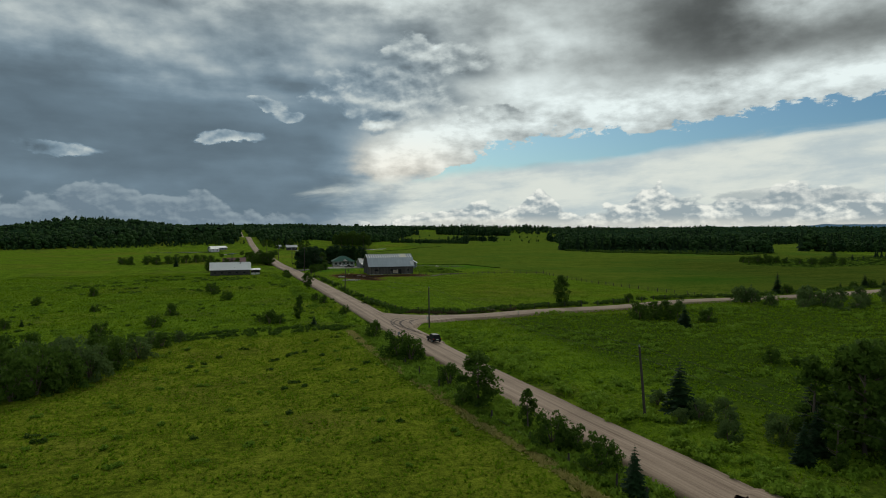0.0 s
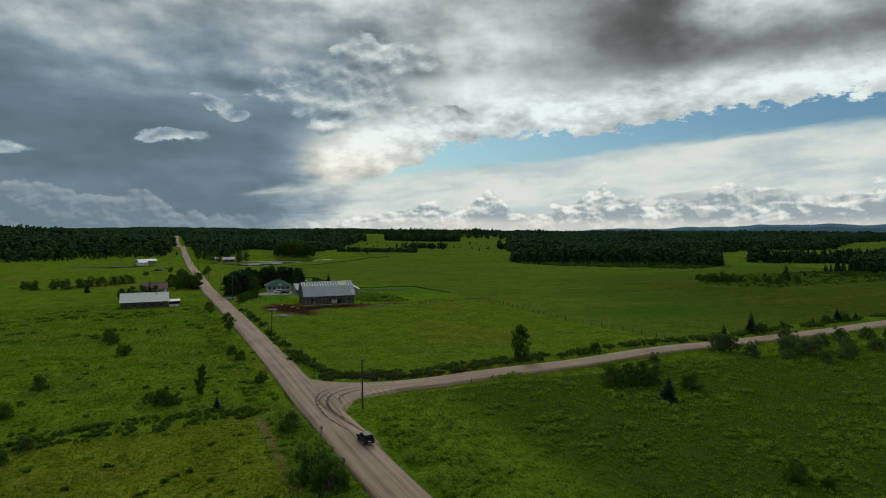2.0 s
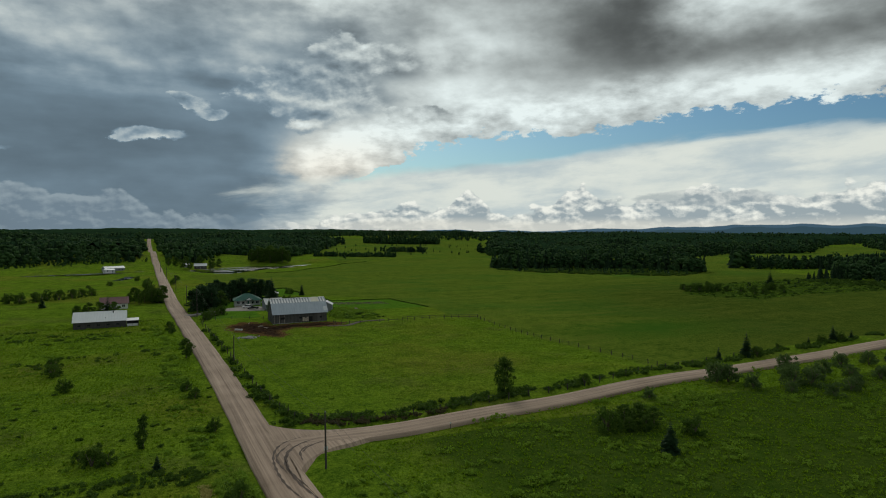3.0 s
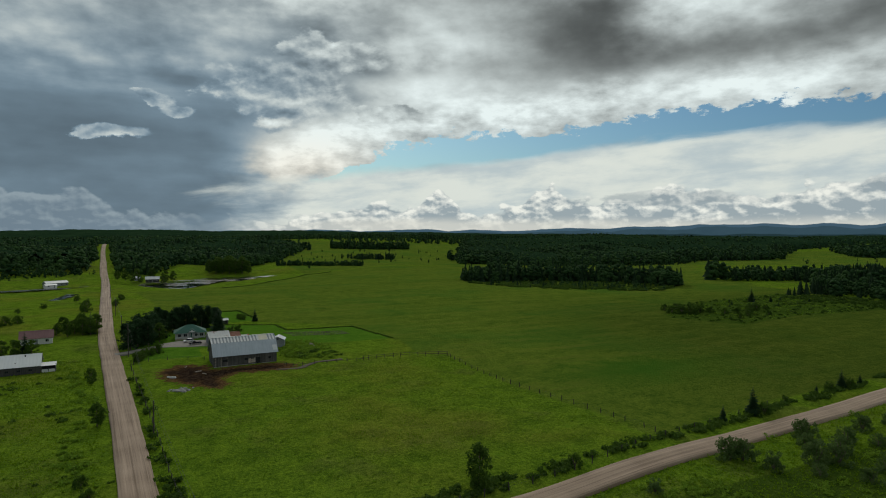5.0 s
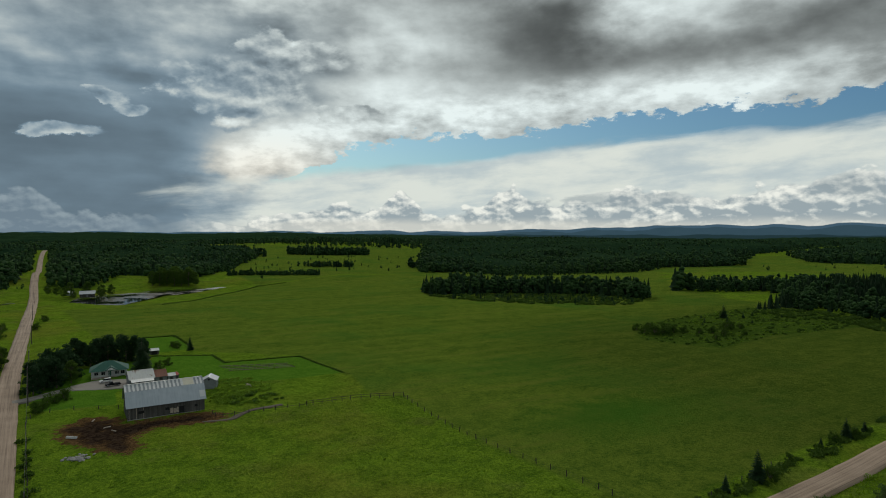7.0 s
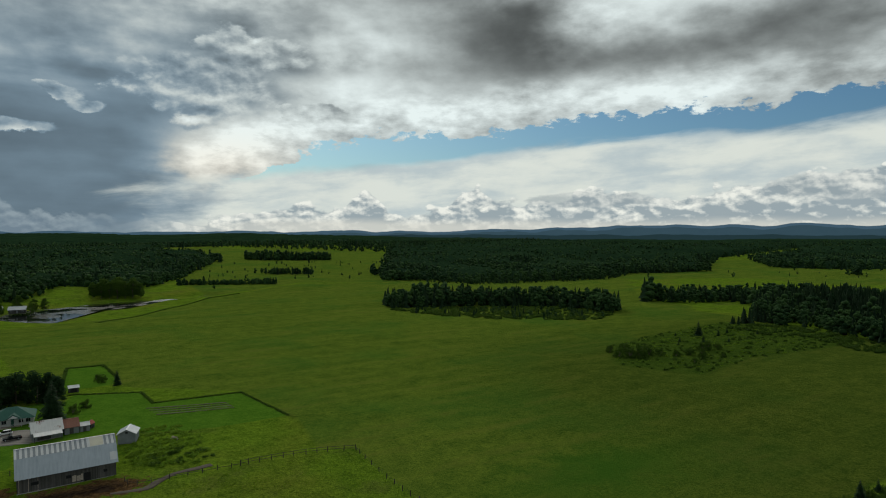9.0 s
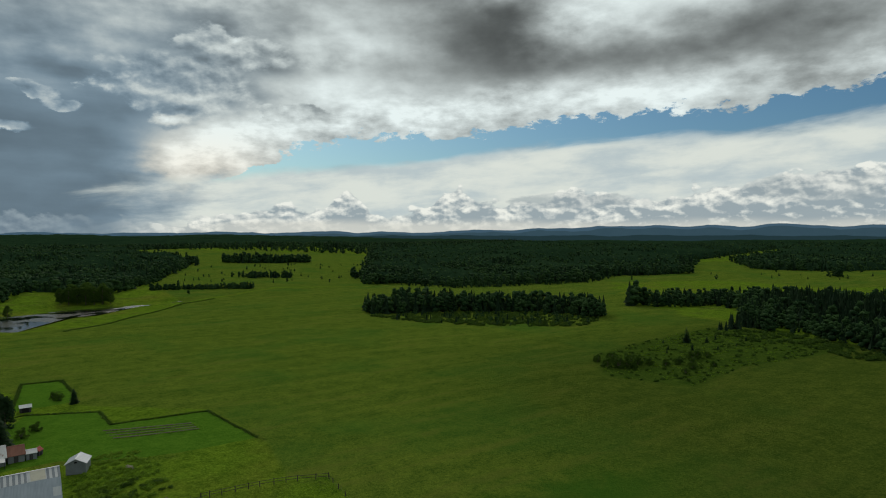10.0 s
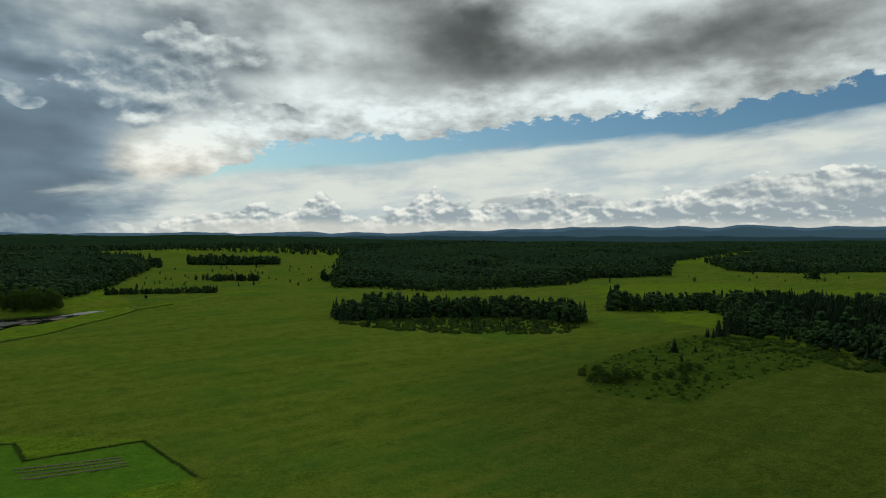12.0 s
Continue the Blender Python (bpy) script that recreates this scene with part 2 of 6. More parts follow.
    # pale light just over the skyline
    colour = blend(tree, (1.0 - (el + (wisps - 0.5) * 0.02).step(0.004, 0.020)) * az.step(4, 22) * 0.75, colour, (0.66, 0.665, 0.60))
    # blue far ranges, too far to shift; haze is put into their colours
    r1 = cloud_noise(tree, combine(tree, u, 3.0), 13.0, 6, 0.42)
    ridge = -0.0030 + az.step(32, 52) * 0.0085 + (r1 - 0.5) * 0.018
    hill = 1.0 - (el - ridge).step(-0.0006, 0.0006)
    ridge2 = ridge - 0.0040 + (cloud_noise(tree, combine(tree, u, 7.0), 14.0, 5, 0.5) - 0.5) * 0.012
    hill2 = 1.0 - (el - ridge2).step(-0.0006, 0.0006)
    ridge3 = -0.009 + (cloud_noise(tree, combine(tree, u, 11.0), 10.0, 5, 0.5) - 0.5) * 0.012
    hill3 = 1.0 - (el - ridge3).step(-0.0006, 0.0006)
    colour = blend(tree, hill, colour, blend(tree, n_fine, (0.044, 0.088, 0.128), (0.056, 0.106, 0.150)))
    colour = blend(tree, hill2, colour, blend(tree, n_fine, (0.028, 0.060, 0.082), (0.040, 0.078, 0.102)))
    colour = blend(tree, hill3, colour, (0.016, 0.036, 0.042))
    background = tree.nodes.new("ShaderNodeBackground")
    out = tree.nodes.new("ShaderNodeOutputWorld")
    tree.links.new(colour, background.inputs[0])
    background.inputs[1].default_value = 1.0
    tree.links.new(background.outputs[0], out.inputs[0])


SKY_GAIN = (0.027, 0.044, 0.055)
make_world()
sun = new("sun", bpy.data.lights.new("sun", "SUN"))
sun.data.energy, sun.data.angle, sun.data.color = 0.95, radians(18), (1.0, 0.95, 0.86)
sun.matrix_world = look((0, 0, 0), (-math.sin(radians(SUN_AZ)), -math.cos(radians(SUN_AZ)), -math.tan(radians(SUN_EL))))


# ---------- materials ----------
def material(name):
    m = bpy.data.materials.new(name)
    m.use_nodes = True
    return m, m.node_tree, m.node_tree.nodes["Principled BSDF"]


def noise_of(tree, scale, detail=4.0, rough=0.55, vector=None):
    if vector is None:
        c = tree.nodes.new("ShaderNodeNewGeometry")
        vector = c.outputs["Position"]
    return cloud_noise(tree, vector, scale, detail, rough)


def add_bump(tree, shader, height, strength, distance):
    b = tree.nodes.new("ShaderNodeBump")
    b.inputs["Strength"].default_value, b.inputs["Distance"].default_value = strength, distance
    tree.links.new(height.socket, b.inputs["Height"])
    tree.links.new(b.outputs[0], shader.inputs["Normal"])


def plain(name, rgb, roughness=0.7, metal=0.0, vary=0.25, scale=2.0, fine=14.0, relief=0.15):
    """A surface of one colour with stains, grain and fine relief."""
    m, tree, s = material(name)
    c = tree.nodes.new("ShaderNodeTexCoord")
    a = cloud_noise(tree, c.outputs["Object"], scale, 5, 0.6)
    b = cloud_noise(tree, c.outputs["Object"], fine, 3, 0.6)
    f = ((a - 0.5) * 1.6 + (b - 0.5) * 0.8 + 0.5).math("MINIMUM", 1.0).math("MAXIMUM", 0.0)
    col = blend(tree, f, tuple(v * (1 - vary) for v in rgb), tuple(min(0.95, v * (1 + vary)) for v in rgb))
    tree.links.new(col, s.inputs["Base Color"])
    s.inputs["Roughness"].default_value, s.inputs["Metallic"].default_value = roughness, metal
    if relief:
        add_bump(tree, s, b, relief, 0.02)
    return m


def foliage(name, dark, light, roughness=0.75, thinness=0.4, by_tree=False):
    m, tree, s = material(name)
    g = tree.nodes.new("ShaderNodeNewGeometry")
    o = tree.nodes.new("ShaderNodeObjectInfo")
    a = Value(tree, g.outputs["Random Per Island"])
    b = Value(tree, o.outputs["Random"])
    patch = noise_of(tree, 0.03, 3)
    if by_tree:
        hue = tree.nodes.new("ShaderNodeAttribute")
        hue.attribute_name = "hue"
        b = Value(tree, hue.outputs["Fac"]) * 3.2 - 1.1
    f = (a * 0.55 + b * 0.25 + patch * 0.5 - 0.15).math("MINIMUM", 1.0).math("MAXIMUM", 0.0)
    colour = blend(tree, f, dark, light)
    tree.links.new(colour, s.inputs["Base Color"])
    s.inputs["Roughness"].default_value = roughness
    s.inputs["Specular IOR Level"].default_value = 0.08
    thin = tree.nodes.new("ShaderNodeBsdfTranslucent")
    tree.links.new(colour, thin.inputs[0])
    mix = tree.nodes.new("ShaderNodeMixShader")
    mix.inputs[0].default_value = thinness
    tree.links.new(s.outputs[0], mix.inputs[1])
    tree.links.new(thin.outputs[0], mix.inputs[2])
    tree.links.new(mix.outputs[0], tree.nodes["Material Output"].inputs[0])
    return m


LEAF = foliage("leaf", (0.040, 0.085, 0.012), (0.105, 0.180, 0.026))
WILLOW = foliage("willow_leaf", (0.065, 0.115, 0.030), (0.140, 0.210, 0.065))
NEEDLE = foliage("needle", (0.014, 0.040, 0.015), (0.042, 0.086, 0.032))
FOREST_LEAF = foliage("forest_leaf", (0.014, 0.042, 0.015), (0.062, 0.125, 0.036), 0.85, 0.2, True)
FOREST_NEEDLE = foliage("forest_needle", (0.011, 0.030, 0.013), (0.034, 0.066, 0.028), 0.85, 0.2, True)
DEAD = foliage("dead_brush", (0.040, 0.038, 0.018), (0.115, 0.100, 0.050))
WEED = foliage("weed", (0.110, 0.220, 0.018), (0.260, 0.380, 0.040))
DRY = foliage("dry_grass", (0.28, 0.26, 0.07), (0.50, 0.44, 0.16))
BARK = plain("bark", (0.13, 0.105, 0.08), 0.9, 0, 0.4, 3, 18, 0.4)


def ground_material():
    m, tree, s = material("grassland")
    g = tree.nodes.new("ShaderNodeNewGeometry")
    pos = g.outputs["Position"]
    z1 = tree.nodes.new("ShaderNodeAttribute")
    z1.attribute_name = "zone"
    zs = tree.nodes.new("ShaderNodeSeparateColor")
    tree.links.new(z1.outputs["Color"], zs.inputs[0])
    lawn, hay, mud = (Value(tree, o) for o in zs.outputs[:3])
    rough = Value(tree, z1.outputs["Alpha"])
    big = cloud_noise(tree, pos, 0.014, 4, 0.55)
    mid = cloud_noise(tree, pos, 0.11, 5, 0.6)
    fine = cloud_noise(tree, pos, 1.1, 6, 0.7)
    tuft = cloud_noise(tree, pos, 3.2, 4, 0.65)
    clump = cloud_noise(tree, pos, 0.36, 5, 0.65)
    streak = tree.nodes.new("ShaderNodeMapping")
    streak.inputs["Rotation"].default_value = (0, 0, radians(28))
    streak.inputs["Scale"].default_value = (0.012, 0.10, 1)
    tree.links.new(pos, streak.inputs[0])
    swath = cloud_noise(tree, streak.outputs[0], 1.0, 4, 0.6)
    f = (0.46 + (mid - 0.5) * 1.3 + (clump - 0.5) * 1.2 + (fine - 0.5) * 2.2 + (tuft - 0.5) * 1.4).math("MINIMUM", 1.0).math("MAXIMUM", 0.0)
    meadow = blend(tree, f, (0.050, 0.108, 0.009), (0.196, 0.302, 0.022))
    meadow = blend(tree, big.step(0.47, 0.66) * 0.60, meadow, blend(tree, f, (0.105, 0.125, 0.014), (0.235, 0.245, 0.034)))
    meadow = blend(tree, mid.step(0.58, 0.75) * 0.45, meadow, (0.060, 0.170, 0.012))
    worn = cloud_noise(tree, pos, 0.035, 5, 0.6)
    meadow = blend(tree, worn.step(0.52, 0.66) * 0.38, meadow, blend(tree, f, (0.050, 0.060, 0.014), (0.165, 0.160, 0.050)))
    dry = tree.nodes.new("ShaderNodeAttribute")
    dry.attribute_name = "olive"
    olive = blend(tree, f, (0.074, 0.108, 0.009), (0.250, 0.305, 0.026))
    olive = blend(tree, worn.step(0.48, 0.66) * 0.55, olive, blend(tree, f, (0.085, 0.090, 0.016), (0.260, 0.235, 0.050)))
    meadow = blend(tree, Value(tree, dry.outputs["Fac"]), meadow, olive)
    f2 = (0.5 + (swath - 0.5) * 0.9 + (mid - 0.5) * 1.2 + (clump - 0.5) * 1.1 + (fine - 0.5) * 2.4 + (tuft - 0.5) * 1.8).math("MINIMUM", 1.0).math("MAXIMUM", 0.0)
    hayfield = blend(tree, f2, (0.054, 0.104, 0.012), (0.166, 0.224, 0.026))
    hayfield = blend(tree, big.step(0.48, 0.66) * 0.45, hayfield, (0.050, 0.142, 0.018))
    hayfield = blend(tree, swath.step(0.54, 0.68) * 0.45, hayfield, (0.142, 0.158, 0.027))
    sp = tree.nodes.new("ShaderNodeSeparateXYZ")
    tree.links.new(pos, sp.inputs[0])
    px, py = Value(tree, sp.outputs[0]), Value(tree, sp.outputs[1])
    # browner hay to the east, with cloud shade also put into its colour
    east_shade = (px + (mid - 0.5) * 60.0 - py * 0.35).step(70, 190) * py.step(520, 330)
    hayfield = blend(tree, east_shade * 0.60, hayfield, blend(tree, f2, (0.026, 0.050, 0.008), (0.080, 0.098, 0.017)))
    lush = gauss(px, 207, 34, py + (mid - 0.5) * 40.0, 250, 17)
    hayfield = blend(tree, lush * 0.8, hayfield, (0.040, 0.120, 0.012))
    lawn_colour = blend(tree, f, (0.058, 0.145, 0.012), (0.112, 0.230, 0.020))
    mud_colour = blend(tree, (fine + (clump - 0.5)).step(0.35, 0.7), (0.018, 0.012, 0.009), (0.062, 0.040, 0.026))
    churned = blend(tree, (fine + (tuft - 0.5)).step(0.35, 0.7), (0.060, 0.036, 0.016), (0.170, 0.098, 0.042))
    mud_colour = blend(tree, (mud + (clump - 0.5) * 0.9 + (mid - 0.5) * 0.7).step(0.98, 0.72), mud_colour, churned)
    scrub = blend(tree, f, (0.024, 0.058, 0.007), (0.084, 0.130, 0.017))
    ragged = (fine - 0.5) * 0.5 + (mid - 0.5) * 0.5
    colour = blend(tree, (hay + ragged * 0.6).step(0.35, 0.65), meadow, hayfield)
    colour = blend(tree, (rough + ragged).step(0.35, 0.65), colour, scrub)
    colour = blend(tree, (lawn + ragged * 0.3).step(0.40, 0.60), colour, lawn_colour)
    colour = blend(tree, (mud + ragged * 1.3 + (clump - 0.5) * 1.5).step(0.44, 0.60), colour, mud_colour)
    tree.links.new(colour, s.inputs["Base Color"])
    s.inputs["Roughness"].default_value = 1.0
    s.inputs["Specular IOR Level"].default_value = 0.0
    add_bump(tree, s, fine * 0.9 + tuft * 0.5 + clump * 0.6 + mid * 0.4, 1.0, 0.6)
    return m


def gravel_material(name, dark, light):
    m, tree, s = material(name)
    uv = tree.nodes.new("ShaderNodeUVMap")
    sp = tree.nodes.new("ShaderNodeSeparateXYZ")
    tree.links.new(uv.outputs[0], sp.inputs[0])
    across, along = Value(tree, sp.outputs[0]), Value(tree, sp.outputs[1])
    lanes = cloud_noise(tree, combine(tree, across * 1.5, along * 0.018), 1.0, 5, 0.65)
    lanes2 = cloud_noise(tree, combine(tree, across * 5.0, along * 0.04), 1.0, 3, 0.6)
    patch = noise_of(tree, 0.09, 4)
    grit = noise_of(tree, 5.0, 5, 0.75)
    f = (0.5 + (lanes - 0.5) * 2.4 + (lanes2 - 0.5) * 1.0 + (patch - 0.5) * 0.9 + (grit - 0.5) * 0.9).math("MINIMUM", 1.0).math("MAXIMUM", 0.0)
    colour = blend(tree, f, dark, light)
    tree.links.new(colour, s.inputs["Base Color"])
    s.inputs["Roughness"].default_value = 0.92
    add_bump(tree, s, grit * 0.5 + lanes * 1.0, 0.5, 0.06)
    return m


def water_material():
    m, tree, s = material("pond_water")
    s.inputs["Base Color"].default_value = (0.012, 0.016, 0.012, 1)
    s.inputs["Roughness"].default_value = 0.04
    s.inputs["IOR"].default_value = 1.33
    ruffle = noise_of(tree, 0.05, 4).step(0.49, 0.53)
    tree.links.new((ruffle * 0.20 + 0.05).socket, s.inputs["Roughness"])
    add_bump(tree, s, noise_of(tree, 1.2, 3) * (ruffle * 2.4 + 0.4), 0.20, 0.06)
    return m


GRASS, WATER = ground_material(), water_material()
GRAVEL = gravel_material("gravel_road", (0.180, 0.122, 0.080), (0.440, 0.325, 0.238))
GREY_GRAVEL = gravel_material("grey_gravel", (0.15, 0.135, 0.115), (0.29, 0.265, 0.235))


# ---------- mesh tools ----------
def mesh_of(name, verts, faces, mat, smooth_faces=False):
    me = bpy.data.meshes.new(name)
    me.from_pydata([tuple(map(float, v)) for v in verts], [], faces)
    for mt in (mat if isinstance(mat, (list, tuple)) else [mat]):
        me.materials.append(mt)
    if smooth_faces:
        me.polygons.foreach_set("use_smooth", np.ones(len(me.polygons), bool))
    me.update()
    return me


def fast_mesh(name, verts, tris, mat, indices=None):
    """A mesh of triangles from arrays."""
    verts, tris = np.asarray(verts, np.float32), np.asarray(tris, np.int32)
    me = bpy.data.meshes.new(name)
    me.vertices.add(len(verts))
    me.vertices.foreach_set("co", verts.ravel())
    me.loops.add(tris.size)
    me.loops.foreach_set("vertex_index", tris.ravel())
    me.polygons.add(len(tris))
    me.polygons.foreach_set("loop_start", np.arange(0, tris.size, 3, dtype=np.int32))
    for mt in (mat if isinstance(mat, (list, tuple)) else [mat]):
        me.materials.append(mt)
    if indices is not None:
        me.polygons.foreach_set("material_index", np.asarray(indices, np.int32))
    me.update(calc_edges=True)
    me.validate()
    return me


# ---------- the land: one sheet out to the skyline ----------
PLOT = [(66, 357), (86.5, 348), (88, 329.5), (117, 328.5), (121.5, 291), (100, 290), (84, 292), (70, 318), (58, 330)]
LAWN = [(28, 288), (49, 284), (49, 300), (72, 300), (84, 292), (84, 300), (70, 330), (60, 350), (40, 345), (26, 330)]
YARD = [(60, 364), (66, 409), (79.5, 408), (82, 369)]
MUD = [(33.9, 266), (41, 275), (49, 270), (50, 264.5), (71, 265), (77, 258.5), (72, 253.5), (64, 254.5), (56, 255), (52, 251), (52.5, 241), (48, 237.5), (44, 243), (36.5, 252)]
HAY = [(46, 420), (86, 357), (118, 330), (123, 290), (118, 258), (126, 252), (124, 210), (130, 157), (180, 163), (300, 166), (420, 200), (440, 300), (480, 430),
       (640, 600), (430, 690), (300, 760), (190, 680), (120, 590), (30, 560)]
SCRUB = [(267, 286), (300, 318), (350, 328), (423, 335), (445, 300), (430, 262), (400, 250), (330, 262), (281, 252)]
OLIVE = [(-90, 20), (26, 20), (24.5, 50), (21.5, 90), (19, 126), (-12, 124), (-60, 95), (-90, 90)]
FAR_HAY = [(190, 690), (300, 770), (430, 700), (640, 590), (740, 550), (820, 350), (1300, 380), (1160, 760), (900, 760), (690, 660), (430, 730), (620, 1130), (800, 1500), (300, 1850), (340, 1400), (260, 1040), (190, 860)]


def axis(lo, hi, step, far, ratio=1.12):
    mid = list(np.arange(lo, hi + 0.01, step))
    up, s = [hi], step
    while up[-1] < far:
        s = min(s * ratio, 160)
        up.append(up[-1] + s)
    down, s = [lo], step
    while down[-1] > -far:
        s = min(s * ratio, 160)
        down.append(down[-1] - s)
    return np.array(down[:0:-1] + mid + up[1:])


def soft_inside(x, y, poly, soft):
    """1 well inside a polygon, 0 well outside, over a soft edge."""
    d = line_distance(x, y, poly + poly[:1])
    return np.clip(0.5 + np.where(inside(x, y, poly), d, -d) / soft, 0, 1)


def build_ground():
    xs, ys = axis(-90, 260, 2.0, 4900), axis(20, 460, 2.0, 4900)
    ys = np.concatenate([ys[ys < 460], np.arange(460, 780, 5.0), 780 + np.cumsum(np.minimum(5 * 1.12 ** np.arange(60), 160))])
    ys = ys[ys < 4950]
    X, Y = np.meshgrid(xs, ys)
    z = terrain(X, Y)
    near = (X > -400) & (X < 700) & (Y > -320) & (Y < 1700)
    xn, yn = X[near], Y[near]
    ra, rb = line_distance(xn, yn, spline(ROAD_A, 12)), line_distance(xn, yn, spline(ROAD_B, 12))
    zn = z[near] - 0.45 * smooth(7.5, 4.2, ra) - 0.45 * smooth(7.5, 4.2, rb) - 0.12 * smooth(4.0, 2.5, line_distance(xn, yn, DRIVE))
    zn += 0.10 * wave_noise(xn, yn, 7, 11) * smooth(4, 9, np.minimum(ra, rb)) * smooth(900, 300, yn)
    zn -= 2.2 * soft_inside(xn, yn, POND_E, 9) + 1.6 * soft_inside(xn, yn, POND_W, 7) + 1.8 * soft_inside(xn, yn, CREEK, 6)
    z[near] = zn
    nx, ny = len(xs), len(ys)
    verts = np.stack([X.ravel(), Y.ravel(), z.ravel()], 1)
    i = np.arange(nx * ny).reshape(ny, nx)
    a, b, c, d = i[:-1, :-1].ravel(), i[:-1, 1:].ravel(), i[1:, 1:].ravel(), i[1:, :-1].ravel()
    me = fast_mesh("ground", verts, np.concatenate([np.stack([a, b, c], 1), np.stack([a, c, d], 1)]), GRASS)
    me.polygons.foreach_set("use_smooth", np.ones(len(me.polygons), bool))
    x, y = X.ravel(), Y.ravel()
    zone = np.zeros((len(x), 4), np.float32)
    for k, poly, soft in ((0, PLOT, 2.5), (0, LAWN, 3), (0, YARD, 2.5), (1, HAY, 8), (1, FAR_HAY, 20), (2, MUD, 8), (3, SCRUB, 20)):
        zone[:, k] = np.maximum(zone[:, k], soft_inside(x, y, poly, soft))
    # east meadow takes the dark scrub tone: rough growth plus shade put into colour
    zone[:, 3] = np.maximum(zone[:, 3], ((x > 38) & (y < 132) & (x < 400)) * smooth(38, 60, x) * 0.62)
    at = me.color_attributes.new("zone", "FLOAT_COLOR", "POINT")
    at.data.foreach_set("color", zone.ravel())
    at = me.attributes.new("olive", "FLOAT", "POINT")
    at.data.foreach_set("value", soft_inside(x, y, OLIVE, 9).astype(np.float32))
    return tagged(new("ground", me), "rolling green meadow and hayfields under cloudy light", "ground", kind="structure")


build_ground()


def ground_z(x, y):
    return float(terrain(x, y))


def ribbon(name, points, width, lift, mat, step=2.0, edge=0.13, seed=1):
    """A strip that follows the land along a line, with a crowned top, thin sides and slightly uneven edges."""
    p = spline(points, step)
    t = np.gradient(p, axis=0)
    t /= np.linalg.norm(t, axis=1)[:, None] + 1e-9
    nrm = np.stack([t[:, 1], -t[:, 0]], 1)
    dist = np.concatenate([[0], np.cumsum(np.linalg.norm(np.diff(p, axis=0), axis=1))])
    cross = np.array([-1.0, -0.97, -0.6, -0.2, 0.2, 0.6, 0.97, 1.0])
    drop = np.array([-0.5, 0.0, 0.05, 0.09, 0.09, 0.05, 0.0, -0.5])
    rng = np.random.RandomState(seed)
    wob = np.interp(dist, np.arange(0, dist[-1] + 20, 8.0), rng.uniform(-edge, edge, len(np.arange(0, dist[-1] + 20, 8.0))))
    verts, uv = [], []
    for i in range(len(p)):
        half = width / 2 + wob[i]
        for c, d in zip(cross, drop):
            q = p[i] + nrm[i] * c * half
            verts.append((q[0], q[1], float(terrain(p[i][0], p[i][1])) + lift + d))
            uv.append((c * half, dist[i]))
    n = len(cross)
    faces = [(i * n + k, i * n + k + 1, (i + 1) * n + k + 1, (i + 1) * n + k) for i in range(len(p) - 1) for k in range(n - 1)]
    me = mesh_of(name, verts, faces, mat, True)
    layer = me.uv_layers.new(name="UVMap")
    for lp in me.loops:
        layer.data[lp.index].uv = uv[lp.vertex_index]
    return new(name, me)


tagged(ribbon("road", ROAD_A, 6.15, 0.05, GRAVEL, 2.0), "long straight pinkish gravel road with wheel ruts", "road", kind="structure")
tagged(ribbon("road", ROAD_B, 6.4, 0.065, GRAVEL, 2.0, seed=4), "gravel side road branching through the fields", "road", kind="structure")
tagged(ribbon("driveway", DRIVE, 4.2, 0.05, GREY_GRAVEL, 1.5, seed=6), "short gravel driveway to the green-roofed house", "driveway", kind="structure")


def apron(name, outline, centre, lift, label, mat=None, ends=(), along=None):
    """A gravel patch that widens a road, with sloping shoulders; its ends dip under the road."""
    n = len(outline)
    low = [0.02 if k in ends else lift for k in range(n)]
    verts = [(centre[0], centre[1], ground_z(*centre) + lift)] + [(x, y, ground_z(x, y) + q) for (x, y), q in zip(outline, low)]
    for x, y in outline:
        d = Vector((x - centre[0], y - centre[1])).normalized() * 1.1
        verts.append((x + d.x, y + d.y, ground_z(x, y) - 0.5))
    faces = [(0, 1 + i, 1 + (i + 1) % n) for i in range(n)] + [(1 + i, 1 + n + i, 1 + n + (i + 1) % n, 1 + (i + 1) % n) for i in range(n)]
    me = mesh_of(name, verts, faces, mat or GRAVEL)
    layer = me.uv_layers.new(name="UVMap")
    line = spline(along, 2.0) if along else None
    if along:
        t = np.gradient(line, axis=0)
        t /= np.linalg.norm(t, axis=1)[:, None] + 1e-9
        dist = np.concatenate([[0], np.cumsum(np.linalg.norm(np.diff(line, axis=0), axis=1))])
    for lp in me.loops:
        v = me.vertices[lp.vertex_index].co
        if along:
            k = int(np.argmin(np.abs(line[:, 1] - v.y)))
            layer.data[lp.index].uv = ((v.x - line[k][0]) * t[k][1] - (v.y - line[k][1]) * t[k][0], dist[k])
        else:
            layer.data[lp.index].uv = (v.y * 0.8 + v.x * 0.5, v.x * 0.9 - v.y * 0.3)
    return tagged(new(name, me), label, "road", kind="structure")


def arc(cx, cy, r, a0, a1, n=9):
    return [(cx + r * math.cos(radians(a0 + (a1 - a0) * k / (n - 1))), cy + r * math.sin(radians(a0 + (a1 - a0) * k / (n - 1)))) for k in range(n)]


apron("junction", [(29, 106), (34.0, 107)] + arc(44.5, 120.5, 12.5, 195, 100) + [(52, 137), (50, 140.2)] + arc(45, 156, 15.8, 268, 190) + [(28.4, 164), (28.0, 140)], (32, 136), 0.15,
      "worn gravel junction with dark curved tyre tracks", None, (0, 1, 11, 12, 22, 23), ROAD_A)
